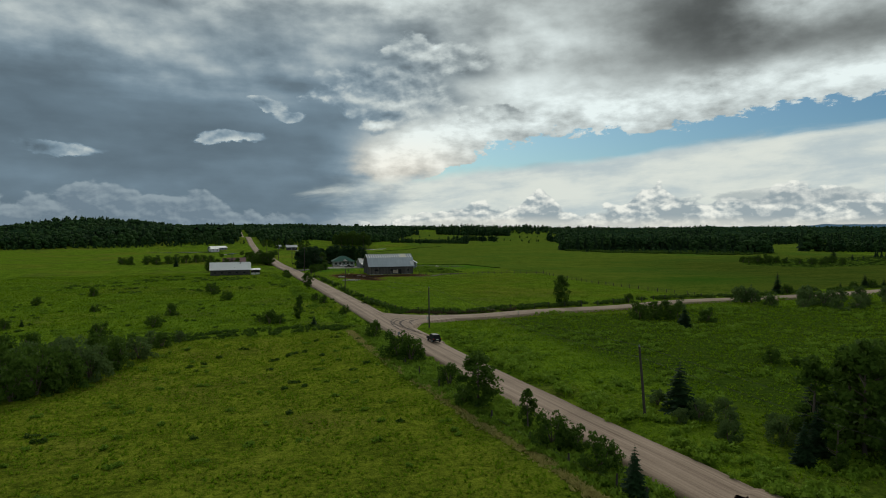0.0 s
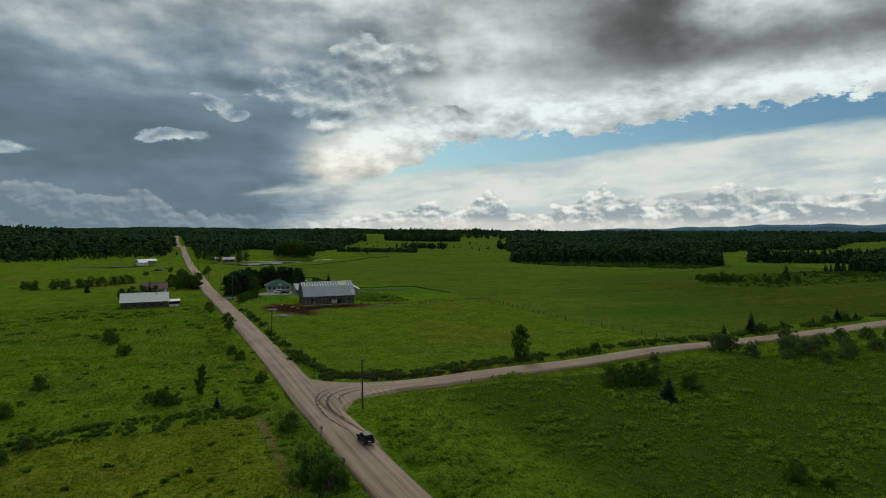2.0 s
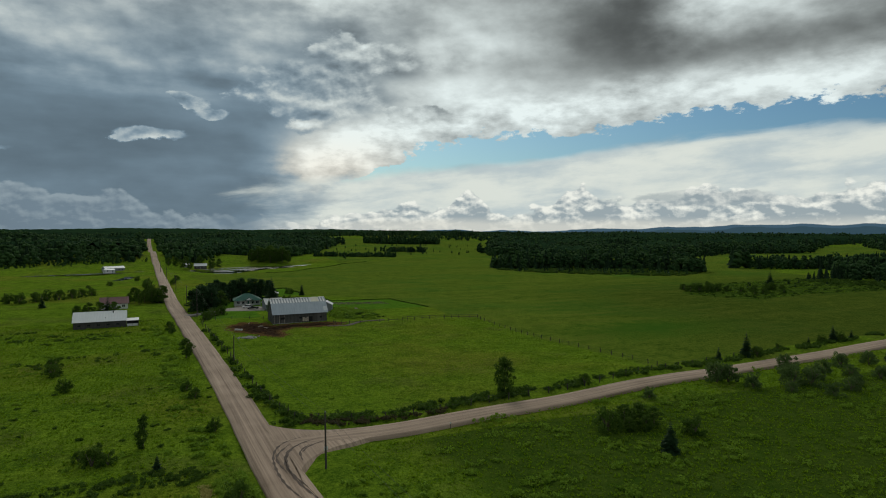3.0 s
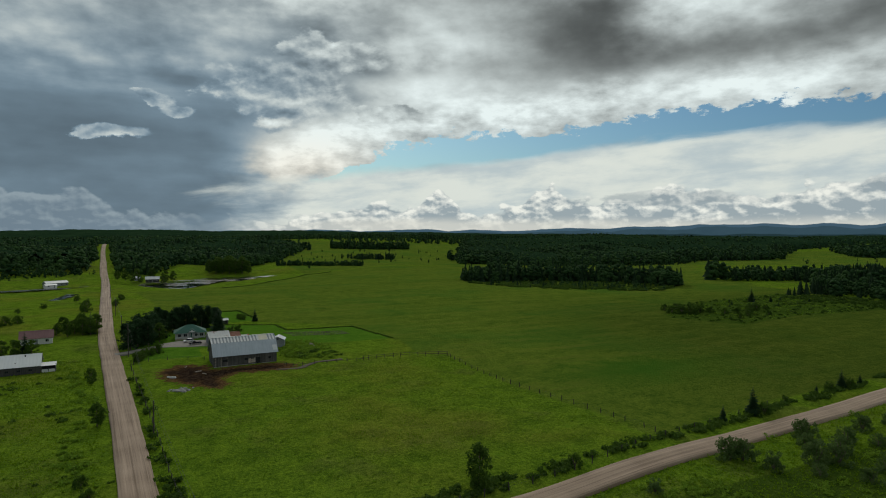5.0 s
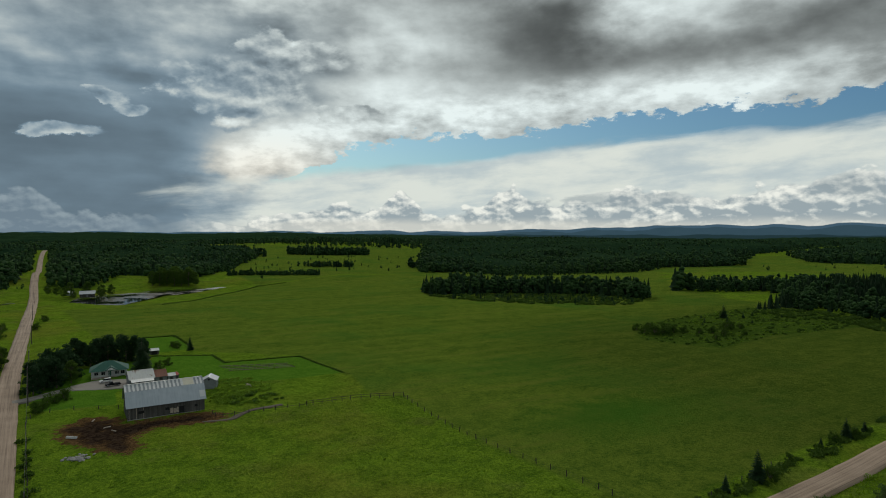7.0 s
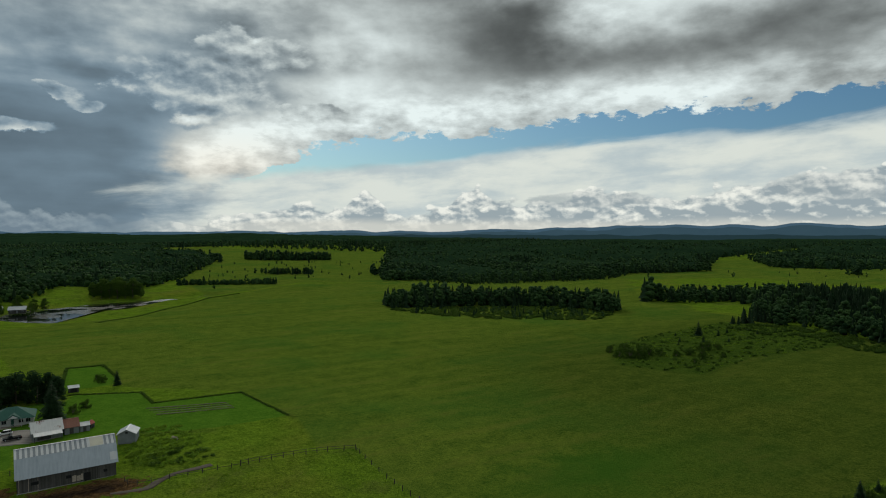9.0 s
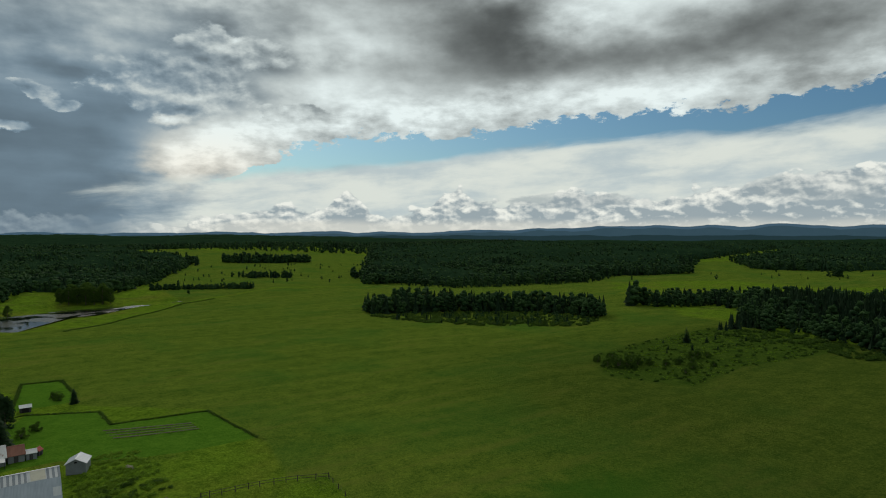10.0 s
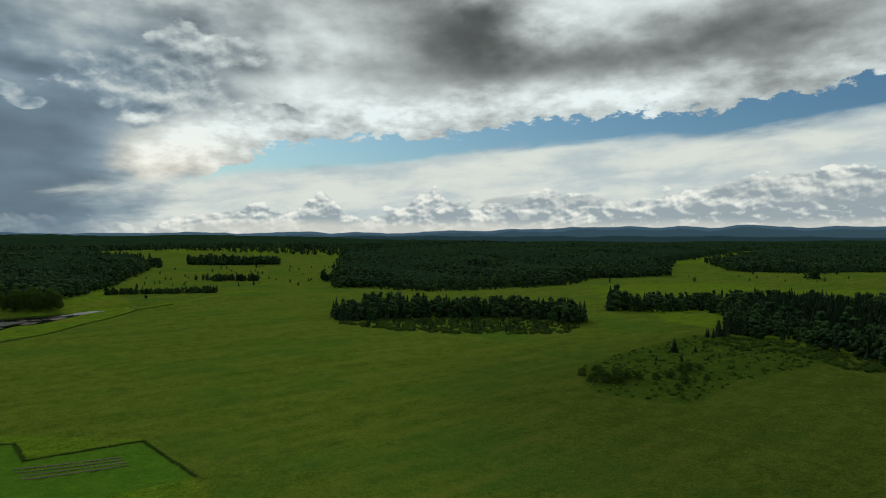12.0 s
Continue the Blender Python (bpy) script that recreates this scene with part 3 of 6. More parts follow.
apron("parking_area", [(38, 309), (44, 306), (52, 303), (60, 304), (61, 310), (52, 317), (44, 320), (37, 316)], (48, 311), 0.12, "grey gravel parking yard before the house", GREY_GRAVEL)


def water(name, poly, level, label):
    cx, cy = np.mean(poly, axis=0)
    big = [(cx + (x - cx) * 1.0, cy + (y - cy) * 1.0) for x, y in poly]
    me = mesh_of(name, [(x, y, level) for x, y in big], [tuple(range(len(big)))], WATER)
    return tagged(new(name, me), label, "pond", kind="structure")


water("water", POND_E, WATER_E, "still pond reflecting the cloudy sky")
water("water", POND_W, WATER_W, "narrow winding creek pond in the wet meadow")
water("water", CREEK, -0.9, "short bright bend of the meadow creek")


# ---------- plants ----------
def part(name, me, parent, label=""):
    """Links a mesh as one object under a thing or a part."""
    ob = new(name, me)
    ob.parent = parent
    return tagged(ob, label)


def leaf_cloud(rng, centres, radii, per, size, squash=0.8):
    """Triangular leaf sprays scattered round clump centres."""
    centres, radii = np.asarray(centres, float), np.asarray(radii, float)
    n = len(centres) * per
    d = rng.normal(size=(n, 3))
    d /= np.linalg.norm(d, axis=1)[:, None]
    r = rng.uniform(0.35, 1.0, n) ** 0.6
    c = np.repeat(centres, per, 0) + d * (np.repeat(radii, per) * r)[:, None] * np.array([1, 1, squash])
    a = rng.normal(size=(n, 3))
    a /= np.linalg.norm(a, axis=1)[:, None]
    b = np.cross(a, d + rng.normal(size=(n, 3)) * 0.6)
    b /= np.linalg.norm(b, axis=1)[:, None] + 1e-9
    s = (size * rng.uniform(0.6, 1.4, n))[:, None]
    v = np.stack([c - a * s * 0.5 - b * s * 0.35, c - a * s * 0.3 + b * s * 0.5, c + a * s * 0.75], 1).reshape(-1, 3)
    return v, np.arange(n * 3).reshape(-1, 3)


def tube(points, radii, sides=6):
    """A tapered tube along points, as vertices and triangles."""
    points = np.asarray(points, float)
    v, f = [], []
    for i, (p, r) in enumerate(zip(points, radii)):
        d = points[min(i + 1, len(points) - 1)] - points[max(i - 1, 0)]
        d /= np.linalg.norm(d) + 1e-9
        u = np.cross(d, [0.3, 0.9, 0.1])
        u /= np.linalg.norm(u) + 1e-9
        w = np.cross(d, u)
        v += [p + (u * math.cos(k * 2 * math.pi / sides) + w * math.sin(k * 2 * math.pi / sides)) * r for k in range(sides)]
    for i in range(len(points) - 1):
        for k in range(sides):
            a, b = i * sides + k, i * sides + (k + 1) % sides
            f += [(a, b, b + sides), (a, b + sides, a + sides)]
    return np.array(v), np.array(f)


def joined(pieces):
    v, f, n = [], [], 0
    for a, b in pieces:
        v.append(a)
        f.append(np.asarray(b) + n)
        n += len(a)
    return np.concatenate(v), np.concatenate(f)


def trunk_and_limbs(rng, height, radius, limbs, spread, start=0.25):
    bend = rng.uniform(-0.04, 0.04, 2) * height
    pts = [(bend[0] * t * t, bend[1] * t * t, height * t) for t in (0, 0.25, 0.5, 0.75, 0.95)]
    pieces = [tube(pts, [radius, radius * 0.8, radius * 0.6, radius * 0.38, radius * 0.12], 7)]
    for k in range(limbs):
        t = rng.uniform(start, 0.85)
        a = k * 2.4 + rng.uniform(-0.4, 0.4)
        ln = spread * rng.uniform(0.6, 1.0) * (1.1 - t * 0.6)
        p0 = np.array([bend[0] * t * t, bend[1] * t * t, height * t])
        d = np.array([math.cos(a), math.sin(a), rng.uniform(0.4, 0.9)])
        pieces.append(tube([p0, p0 + d * ln * 0.5, p0 + d * ln * np.array([1, 1, 1.15])], [radius * 0.35, radius * 0.2, radius * 0.05], 5))
    return joined(pieces)


PLANTS = {}


def plant_meshes(kind, variant):
    """Trunk and crown meshes of a kind of plant, one metre tall, made once for each variant."""
    key = (kind, variant)
    if key in PLANTS:
        return PLANTS[key]
    rng = np.random.RandomState(hash_of(kind) + 31 * variant)
    if kind in ("broadleaf", "aspen", "pine"):
        wide, low, n, mat = {"broadleaf": (0.30, 0.14, 56, LEAF), "aspen": (0.19, 0.08, 44, LEAF), "pine": (0.30, 0.08, 56, NEEDLE)}[kind]
        c, r = [], []
        for _ in range(n):
            t = rng.uniform(0, 1)
            prof = math.sin(math.pi * min(1, 0.12 + t * 0.86)) ** 0.7 if kind != "pine" else (1.05 - t) ** 0.6
            a, q = rng.uniform(0, 6.28), math.sqrt(rng.uniform(0.15, 1)) * wide * prof * rng.uniform(0.75, 1.12)
            c.append((math.cos(a) * q, math.sin(a) * q, low + (0.96 - low) * t))
            r.append(rng.uniform(0.06, 0.115) * (0.75 if kind == "aspen" else 1))
        crown = leaf_cloud(rng, c, r, 46, 0.042 if kind != "pine" else 0.042)
        wood = trunk_and_limbs(rng, 0.86, 0.022, 9, wide * 0.95)
    elif kind in ("shrub", "willow"):
        c, r = [], []
        for _ in range(38):
            a, q, t = rng.uniform(0, 6.28), math.sqrt(rng.uniform(0, 1)), rng.uniform(0.05, 0.9)
            q *= 0.72 * math.sqrt(max(0.05, 1 - (t * 0.95) ** 2)) * rng.uniform(0.8, 1.15)
            c.append((math.cos(a) * q, math.sin(a) * q, t * rng.uniform(0.75, 1.05)))
            r.append(rng.uniform(0.12, 0.22))
        crown = leaf_cloud(rng, c, r, 46, 0.075)
        mat = LEAF if kind == "shrub" else WILLOW
        wood = joined([tube([(0, 0, -0.05), (math.cos(k) * 0.15, math.sin(k) * 0.15, 0.35), (math.cos(k) * 0.34, math.sin(k) * 0.34, 0.72)], [0.03, 0.02, 0.008], 5) for k in np.arange(0, 6.2, 0.9)])
    else:
        v, f, n = [], [], 0
        for tier in range(19):
            t = tier / 18.0
            z, reach = 0.05 + 0.93 * t, (0.27 if kind == "spruce" else 0.33) * (1 - t) ** 0.85 + 0.012
            for k in range(int(21 - 10 * t)):
                a, ln = rng.uniform(0, 6.28), reach * rng.uniform(0.7, 1.15)
                ca, sa = math.cos(a), math.sin(a)
                base, tip = np.array([0, 0, z]), np.array([ca * ln, sa * ln, z - ln * rng.uniform(0.15, 0.42)])
                side = np.array([-sa, ca, 0])
                for m in range(5):
                    s0 = 0.12 + m * 0.2
                    p = base + (tip - base) * s0
                    w = ln * 0.46 * (1.05 - s0 * 0.75) * rng.uniform(0.7, 1.2)
                    q = base + (tip - base) * min(1.05, s0 + 0.32)
                    for sg in (-1, 1):
                        v += [p, q, p + (q - p) * 0.6 + side * sg * w + np.array([0, 0, -w * rng.uniform(0.1, 0.6)])]
                        f.append((n, n + 1, n + 2))
                        n += 3
        crown, mat = (np.array(v), np.array(f)), NEEDLE
        wood = tube([(0, 0, -0.02), (0, 0, 0.5), (0, 0, 0.97)], [0.02, 0.012, 0.002], 7)
    made = (fast_mesh("trunk", *wood, BARK), fast_mesh("crown", *crown, mat))
    PLANTS[key] = made
    return made


def hash_of(text):
    return sum(ord(ch) * (i + 1) for i, ch in enumerate(text))


PLACE = random.Random(5)


def plant(kind, name, x, y, height, label, category="tree", group="", wide=1.0):
    """A tree or shrub as a thing: an Empty at its foot with its wood and its crown."""
    wood, crown = plant_meshes(kind, PLACE.randrange(3))
    if kind in ("shrub", "willow"):
        height, wide = height * 1.25, wide * 0.85
    ob = new(name)
    ob.matrix_basis = pose(x, y, ground_z(x, y) - 0.12, 0, 0, PLACE.uniform(0, 360)) @ Matrix.Diagonal((height * wide, height * wide, height, 1))
    part("trunk" if name.endswith("tree") or "spruce" in name else "woody_base", wood, ob)
    part("crown", crown, ob)
    return tagged(ob, label, category, group)


# verge and field plants round the junction: x, y, height
for x, y, h in ((23.1, 116.4, 2.6), (23.0, 96.2, 3.8), (24.2, 93.2, 3.2), (25.3, 77.4, 2.4), (27.6, 53.0, 2.8), (29.0, 51.2, 2.0), (28.7, 46.3, 2.6), (24.2, 68.5, 2.0), (22.6, 149, 1.9), (20.3, 172.7, 1.9), (18.9, 180, 1.8)):
    plant("shrub", "shrub", x, y, h, "dense dark green shrub on the road verge", "shrub", "verge shrubs")
plant("broadleaf", "broadleaf_tree", 25.0, 66.0, 6.6, "slender leafy tree standing beside the gravel road", wide=1.25)
plant("aspen", "aspen_tree", 27.3, 57.8, 4.4, "young aspen tree beside the gravel road")
plant("spruce", "spruce_tree", 28.1, 40.6, 4.3, "small dark spruce growing in the roadside grass")
plant("spruce", "spruce_tree", 46.1, 58.3, 6.2, "dark spruce in rough meadow near a pole", wide=1.2)
plant("broadleaf", "broadleaf_tree", 53.2, 42.0, 10.5, "tall dark broadleaf tree at the meadow edge")
plant("broadleaf", "broadleaf_tree", 56.5, 40.0, 9.5, "tall dark broadleaf tree at the meadow edge")
for x, y, h in ((51.0, 45.5, 8.6), (54.8, 45.0, 9.6), (57.5, 44.5, 10.2), (52.0, 38.5, 8.2), (55.0, 37.0, 9.0)):
    plant("aspen", "aspen_tree", x, y, h, "tall slender tree in a dark roadside stand", "tree", "roadside stand", wide=1.15)
for x, y, h in ((49.2, 43.4, 5.0), (53.5, 48.0, 6.4), (58.0, 48.5, 8.0)):
    plant("spruce", "spruce_tree", x, y, h, "dark spruce within the roadside stand", "tree", "roadside stand spruces")
plant("spruce", "spruce_tree", 46.1, 42.0, 4.4, "narrow spruce among weeds beside the road")
plant("aspen", "aspen_tree", 47.8, 40.2, 5.6, "thin aspen tree among weeds beside the road")
for x, y, h in ((45.6, 61.5, 1.6), (46.4, 55.3, 2.0), (47.4, 52.3, 1.7), (43.6, 55.0, 1.4), (50.5, 56.4, 1.6), (44.2, 48.6, 1.8), (49.0, 47.0, 2.2), (51.2, 50.1, 1.6)):
    plant("willow", "shrub", x, y, h, "leafy young shrub in the overgrown verge", "shrub", "verge shrubs")
plant("broadleaf", "broadleaf_tree", 79.6, 148.2, 8.0, "lone leafy tree beside the side road", wide=0.95)
for x, y, h in ((75.5, 74.7, 2.1), (84.6, 121.2, 3.6), (97.0, 113.8, 2.9), (77.5, 72.0, 1.2)):
    plant("shrub", "shrub", x, y, h, "round dark shrub in the rough meadow", "shrub", "meadow shrubs")
for x, y, h in ((89.4, 122.4, 4.0), (92.0, 121.5, 4.2), (94.0, 120.0, 3.6), (90.8, 118.4, 3.0), (88.0, 119.4, 2.6)):
    plant("broadleaf", "broadleaf_tree", x, y, h, "low bushy tree in a meadow clump", "tree", "meadow clump", wide=1.5)
plant("fir", "spruce_tree", 87.0, 108.8, 5.2, "broad dark spruce beside the meadow clump")
for x, y, h in ((129.0, 138.2, 4.0), (131.5, 137.2, 3.6), (132.5, 131.6, 2.8), (154.5, 140.3, 3.6), (143.0, 130.1, 3.8), (146.4, 128.0, 3.3), (159.9, 134.6, 2.9), (142.4, 119.9, 2.5), (150.2, 121.4, 2.6), (179.6, 136.1, 3.0),
                (166.5, 125.3, 2.7), (105.6, 134.0, 2.0), (152.0, 131.0, 3.2), (149.0, 136.0, 2.8), (170.5, 137.5, 3.0), (163.0, 130.0, 2.4), (156.0, 124.0, 2.2), (137.5, 126.0, 2.0), (176.0, 128.0, 2.6), (184.0, 126.0, 2.4),
                (192.0, 131.0, 2.8), (173.0, 118.0, 2.2), (160.0, 114.0, 2.0), (183.0, 112.0, 2.2)):
    plant("willow", "willow_shrub", x, y, h, "rounded grey-green willow shrub in wet meadow", "shrub", "willow shrubs")
plant("spruce", "spruce_tree", 188.5, 136.5, 5.0, "dark spruce among willow shrubs")
for x, y, h in ((160.2, 156.8, 7.2), (150.0, 156.9, 4.0), (203.0, 161.6, 5.4), (212.0, 161.8, 3.2), (192.0, 161.6, 2.6)):
    plant("spruce", "spruce_tree", x, y, h, "dark spruce on the side road's grassy bank", "tree", "roadside spruces")
for x, y, h in ((163.0, 155.8, 2.4), (165.6, 157.4, 1.8), (206.0, 161.4, 2.4), (198.5, 162.0, 2.0), (177.0, 160.2, 1.6), (100.8, 149.2, 2.0)):
    plant("shrub", "shrub", x, y, h, "low shrub along the side road", "shrub", "roadside shrubs")
# west of the road
for x, y, h in ((-16.5, 158.1, 2.5), (-18.1, 139.4, 2.3), (-26.1, 130.0, 2.5), (-46.3, 145.6, 1.9), (-9.7, 206.0, 2.9), (-5.0, 190.0, 2.4), (4.8, 138.5, 2.4), (6.9, 138.3, 1.8), (2.8, 141.5, 1.4), (-10.8, 216.0, 2.6), (16.2, 269.5, 2.4), (17.0, 262.0, 1.8), (-44.0, 212.0, 2.4), (-52.0, 188.0, 2.0), (-35.0, 170.0, 1.6)):
    plant("shrub", "shrub", x, y, h, "small round shrub scattered in the west meadow", "shrub", "west meadow shrubs")
plant("aspen", "aspen_tree", 11.5, 143.8, 5.6, "slim young aspen standing in the meadow")
plant("aspen", "aspen_tree", 5.6, 141.0, 2.8, "slim young aspen standing in the meadow")
plant("fir", "spruce_tree", 13.6, 133.0, 2.5, "small dense spruce in the meadow")
plant("spruce", "spruce_tree", -44.1, 148.7, 2.0, "small dense spruce in the meadow")
plant("broadleaf", "broadleaf_tree", 20.0, 217.0, 5.4, "round leafy tree leaning over the gravel road", wide=1.25)
for x, y, h in ((-26.3, 84.6, 3.9), (-29.5, 86, 3.6), (-24.6, 87.6, 4.4), (-28, 91, 4.2), (-22.5, 90.5, 4.3), (-26, 95.5, 4.4), (-20.1, 94.8, 4.1), (-23.5, 99, 4.2), (-18.2, 102.2, 3.7), (-21.5, 106, 3.8), (-16.2, 108.6, 3.0), (-19.0, 112, 3.0),
                (-13.9, 117.5, 2.3), (-15.8, 120, 2.2), (-11.5, 122.5, 1.7), (-33.0, 90, 4.0), (-32, 97, 4.2), (-30, 103, 3.6), (-27, 108, 3.4), (-37, 112.9, 3.9), (-40, 116, 3.4), (-36, 84, 4.0), (-38, 94, 3.6), (-34, 119, 2.6)):
    plant("willow" if (x * 7) % 3 < 1 else "shrub", "willow_shrub", x, y, h, "dense willow thicket shrub along the meadow ditch", "shrub", "ditch thicket")
for x, y, h in ((3.8, 356.0, 7.0), (9.2, 358.6, 7.4), (12.2, 357.0, 7.0), (6.0, 362.0, 6.5), (-0.5, 361.5, 4.5), (10.5, 363.5, 6.8), (-3.6, 313.8, 6.2), (-8.8, 316.0, 6.6), (-13.0, 318.0, 6.0), (-16.5, 315, 5.5), (1.5, 366, 7.5), (14, 366, 8), (8, 370, 8)):
    plant("broadleaf", "broadleaf_tree", x, y, h, "dark leafy tree near the maroon-roofed house", "tree", "west yard trees", wide=1.2)
plant("spruce", "spruce_tree", 12.0, 362.0, 9.5, "tall dark spruce in the west yard")
plant("spruce", "spruce_tree", -6.0, 317.0, 9.0, "dark spruce behind the white-roofed barn")
plant("spruce", "spruce_tree", -35.0, 359.4, 6.3, "dark spruce in the far west meadow")
for x, y, h in ((-46.9, 380, 4.5), (-42, 388, 4.0), (-38, 392, 4.4), (-33, 394, 4.2), (-28, 400, 4.0), (-24, 404, 3.8), (-20, 408, 3.4), (-52, 384, 4.2), (-60, 380, 4.0), (-66, 388, 3.6), (6, 440, 4.0), (4, 456, 3.4), (5, 470, 3.6), (-16, 470, 2.5), (20, 468, 3.0), (22, 500, 3.2), (-2, 506, 2.8), (-26, 452, 2.0)):
    plant("shrub", "shrub", x, y, h, "dark shrub in the far west pasture", "shrub", "far pasture shrubs")
for x, y, h in ((29, 646, 8), (35, 639, 7), (53, 641, 8), (24, 657, 9), (55, 655, 10), (33, 668, 10), (45, 668, 11), (18, 662, 8), (62, 664, 9)):
    plant("broadleaf", "broadleaf_tree", x, y, h, "leafy tree around the house near the pond", "tree", "pond house trees", wide=1.2)
for x, y, h in ((98, 715, 9), (104, 713, 10), (110, 711, 10), (116, 709, 11), (122, 708, 10), (128, 708, 11), (134, 708, 9), (107, 722, 11), (118, 720, 12), (130, 718, 11)):
    plant("broadleaf", "willow_tree", x, y, h * 1.5, "large grey-green willow tree at the pond shore", "tree", "pond willows", wide=1.1)
# yard of the green-roofed house
for x, y, h in ((29.4, 315.5, 10.5), (31.5, 322, 10), (33.7, 328.9, 10.0), (28.5, 330, 9.5), (36, 338, 9.5), (30, 341.4, 9.7), (40.6, 352, 9.0), (46.5, 356, 9.2), (53.6, 358, 9.8), (58.3, 352.3, 9.6), (35, 350, 9.0), (50, 362, 9.4), (43, 345, 8.8), (38, 329, 8.6), (25.8, 322, 9.2), (60.5, 344, 9.6), (27, 310, 9), (33, 316, 9.5), (38, 358, 10), (45, 351, 10), (55, 350, 10), (49, 354, 10.5), (33, 334, 10.5)):
    plant("pine", "pine_tree", x, y, h, "dark pine in the sheltering house grove", "tree", "house grove", wide=1.3)
plant("broadleaf", "broadleaf_tree", 37.0, 321.6, 7.6, "light green maple before the house grove", wide=1.25)
plant("fir", "spruce_tree", 58.5, 321.5, 13.0, "large dark spruce beside the green-roofed house")
for x, y, h in ((35.6, 298.2, 2.9), (33.2, 296.0, 2.7), (31.0, 293.4, 2.7), (28.8, 286.5, 2.8), (30.2, 289.5, 2.2), (64.4, 328.0, 2.8), (68.2, 334.0, 2.5), (76.5, 374, 2.6), (75.0, 378, 2.2)):
    plant("shrub", "shrub", x, y, h, "rounded garden shrub on the mown lawn", "shrub", "garden shrubs")
plant("spruce", "spruce_tree", 80.6, 365.5, 6.6, "single spruce at the corner of the mown yard")
# scrub in the big hayfield
for x, y, h in ((284, 292, 4.2), (288, 290, 4.4), (292, 293, 4.6), (296, 291, 3.6), (281, 296, 3.4), (300, 288, 3.0), (291, 300, 3.2), (286, 306, 3.0), (294, 305, 3.4), (305, 283, 2.6), (313, 281, 3.2), (318, 278, 2.8), (309, 272, 2.6), (327, 284, 4.0), (332, 285, 3.6), (336, 282, 2.8), (322, 270, 2.2), (298, 268, 2.4)):
    plant("shrub", "shrub", x, y, h, "dark shrub clump standing in the hayfield scrub", "shrub", "hayfield scrub")
for x, y, h in ((364, 312, 9.0), (345, 296, 4.0), (372, 305, 4.4), (385, 308, 3.2), (358, 290, 2.8), (338, 305, 3.0), (352, 318, 2.4), (395, 296, 3.0), (330, 300, 2.4), (375, 290, 2.0)):
    plant("spruce", "spruce_tree", x, y, h, "dark spruce standing in the hayfield scrub", "tree", "scrub spruces")


# ---------- woods, as one mass each ----------
ICO = bmesh.new()
bmesh.ops.create_icosphere(ICO, subdivisions=1, radius=1.0)
ICO_V, ICO_F = np.array([v.co[:] for v in ICO.verts]), np.array([[v.index for v in f.verts] for f in ICO.faces])
ICO.free()


def far_tree(rng, conifer, coarse=False):
    """A ragged tree one metre tall, for woods seen from far off: tiers of boughs, or lumps of foliage fringed with sprays."""
    if conifer:
        v, f, n = [], [], 0
        wide = rng.uniform(0.17, 0.25)
        for t in range(7):
            z0, z1, r = 0.06 + t * 0.13, 0.06 + t * 0.13 + 0.22, wide * (1 - t / 7.4)
            for k in range(6):
                a0, a1 = k * 1.047 + t + rng.uniform(-.25, .25), (k + 1) * 1.047 + t + rng.uniform(-.25, .25)
                q = r * rng.uniform(0.65, 1.25)
                v += [(math.cos(a0) * q, math.sin(a0) * q, z0 - rng.uniform(0, .06)), (math.cos(a1) * q, math.sin(a1) * q, z0 - rng.uniform(0, .06)), (0, 0, min(z1, 1.0))]
                f.append((n, n + 1, n + 2))
                n += 3
        return np.array(v), np.array(f)
    pieces, tips, sizes = [], [], []
    for k in range(5 if coarse else 9):
        t = (k + rng.uniform(0, 1)) / (5 if coarse else 9)
        a = rng.uniform(0, 6.28)
        q = 0.19 * math.sin(math.pi * min(1, 0.22 + t * 0.72)) ** 0.7 * rng.uniform(0.5, 1.15)
        r = (0.19 if coarse else 0.15) * rng.uniform(0.75, 1.2) * (1.1 - 0.35 * t)
        c = np.array([math.cos(a) * q, math.sin(a) * q, 0.16 + 0.70 * t])
        pieces.append((ICO_V * r * rng.uniform(0.68, 1.22, (len(ICO_V), 1)) * np.array([1, 1, 0.85]) + c, ICO_F))
        tips.append(c)
        sizes.append(r * 1.12)
    pieces.append(leaf_cloud(rng, tips, sizes, 5 if coarse else 9, 0.10 if coarse else 0.075))
    return joined(pieces)


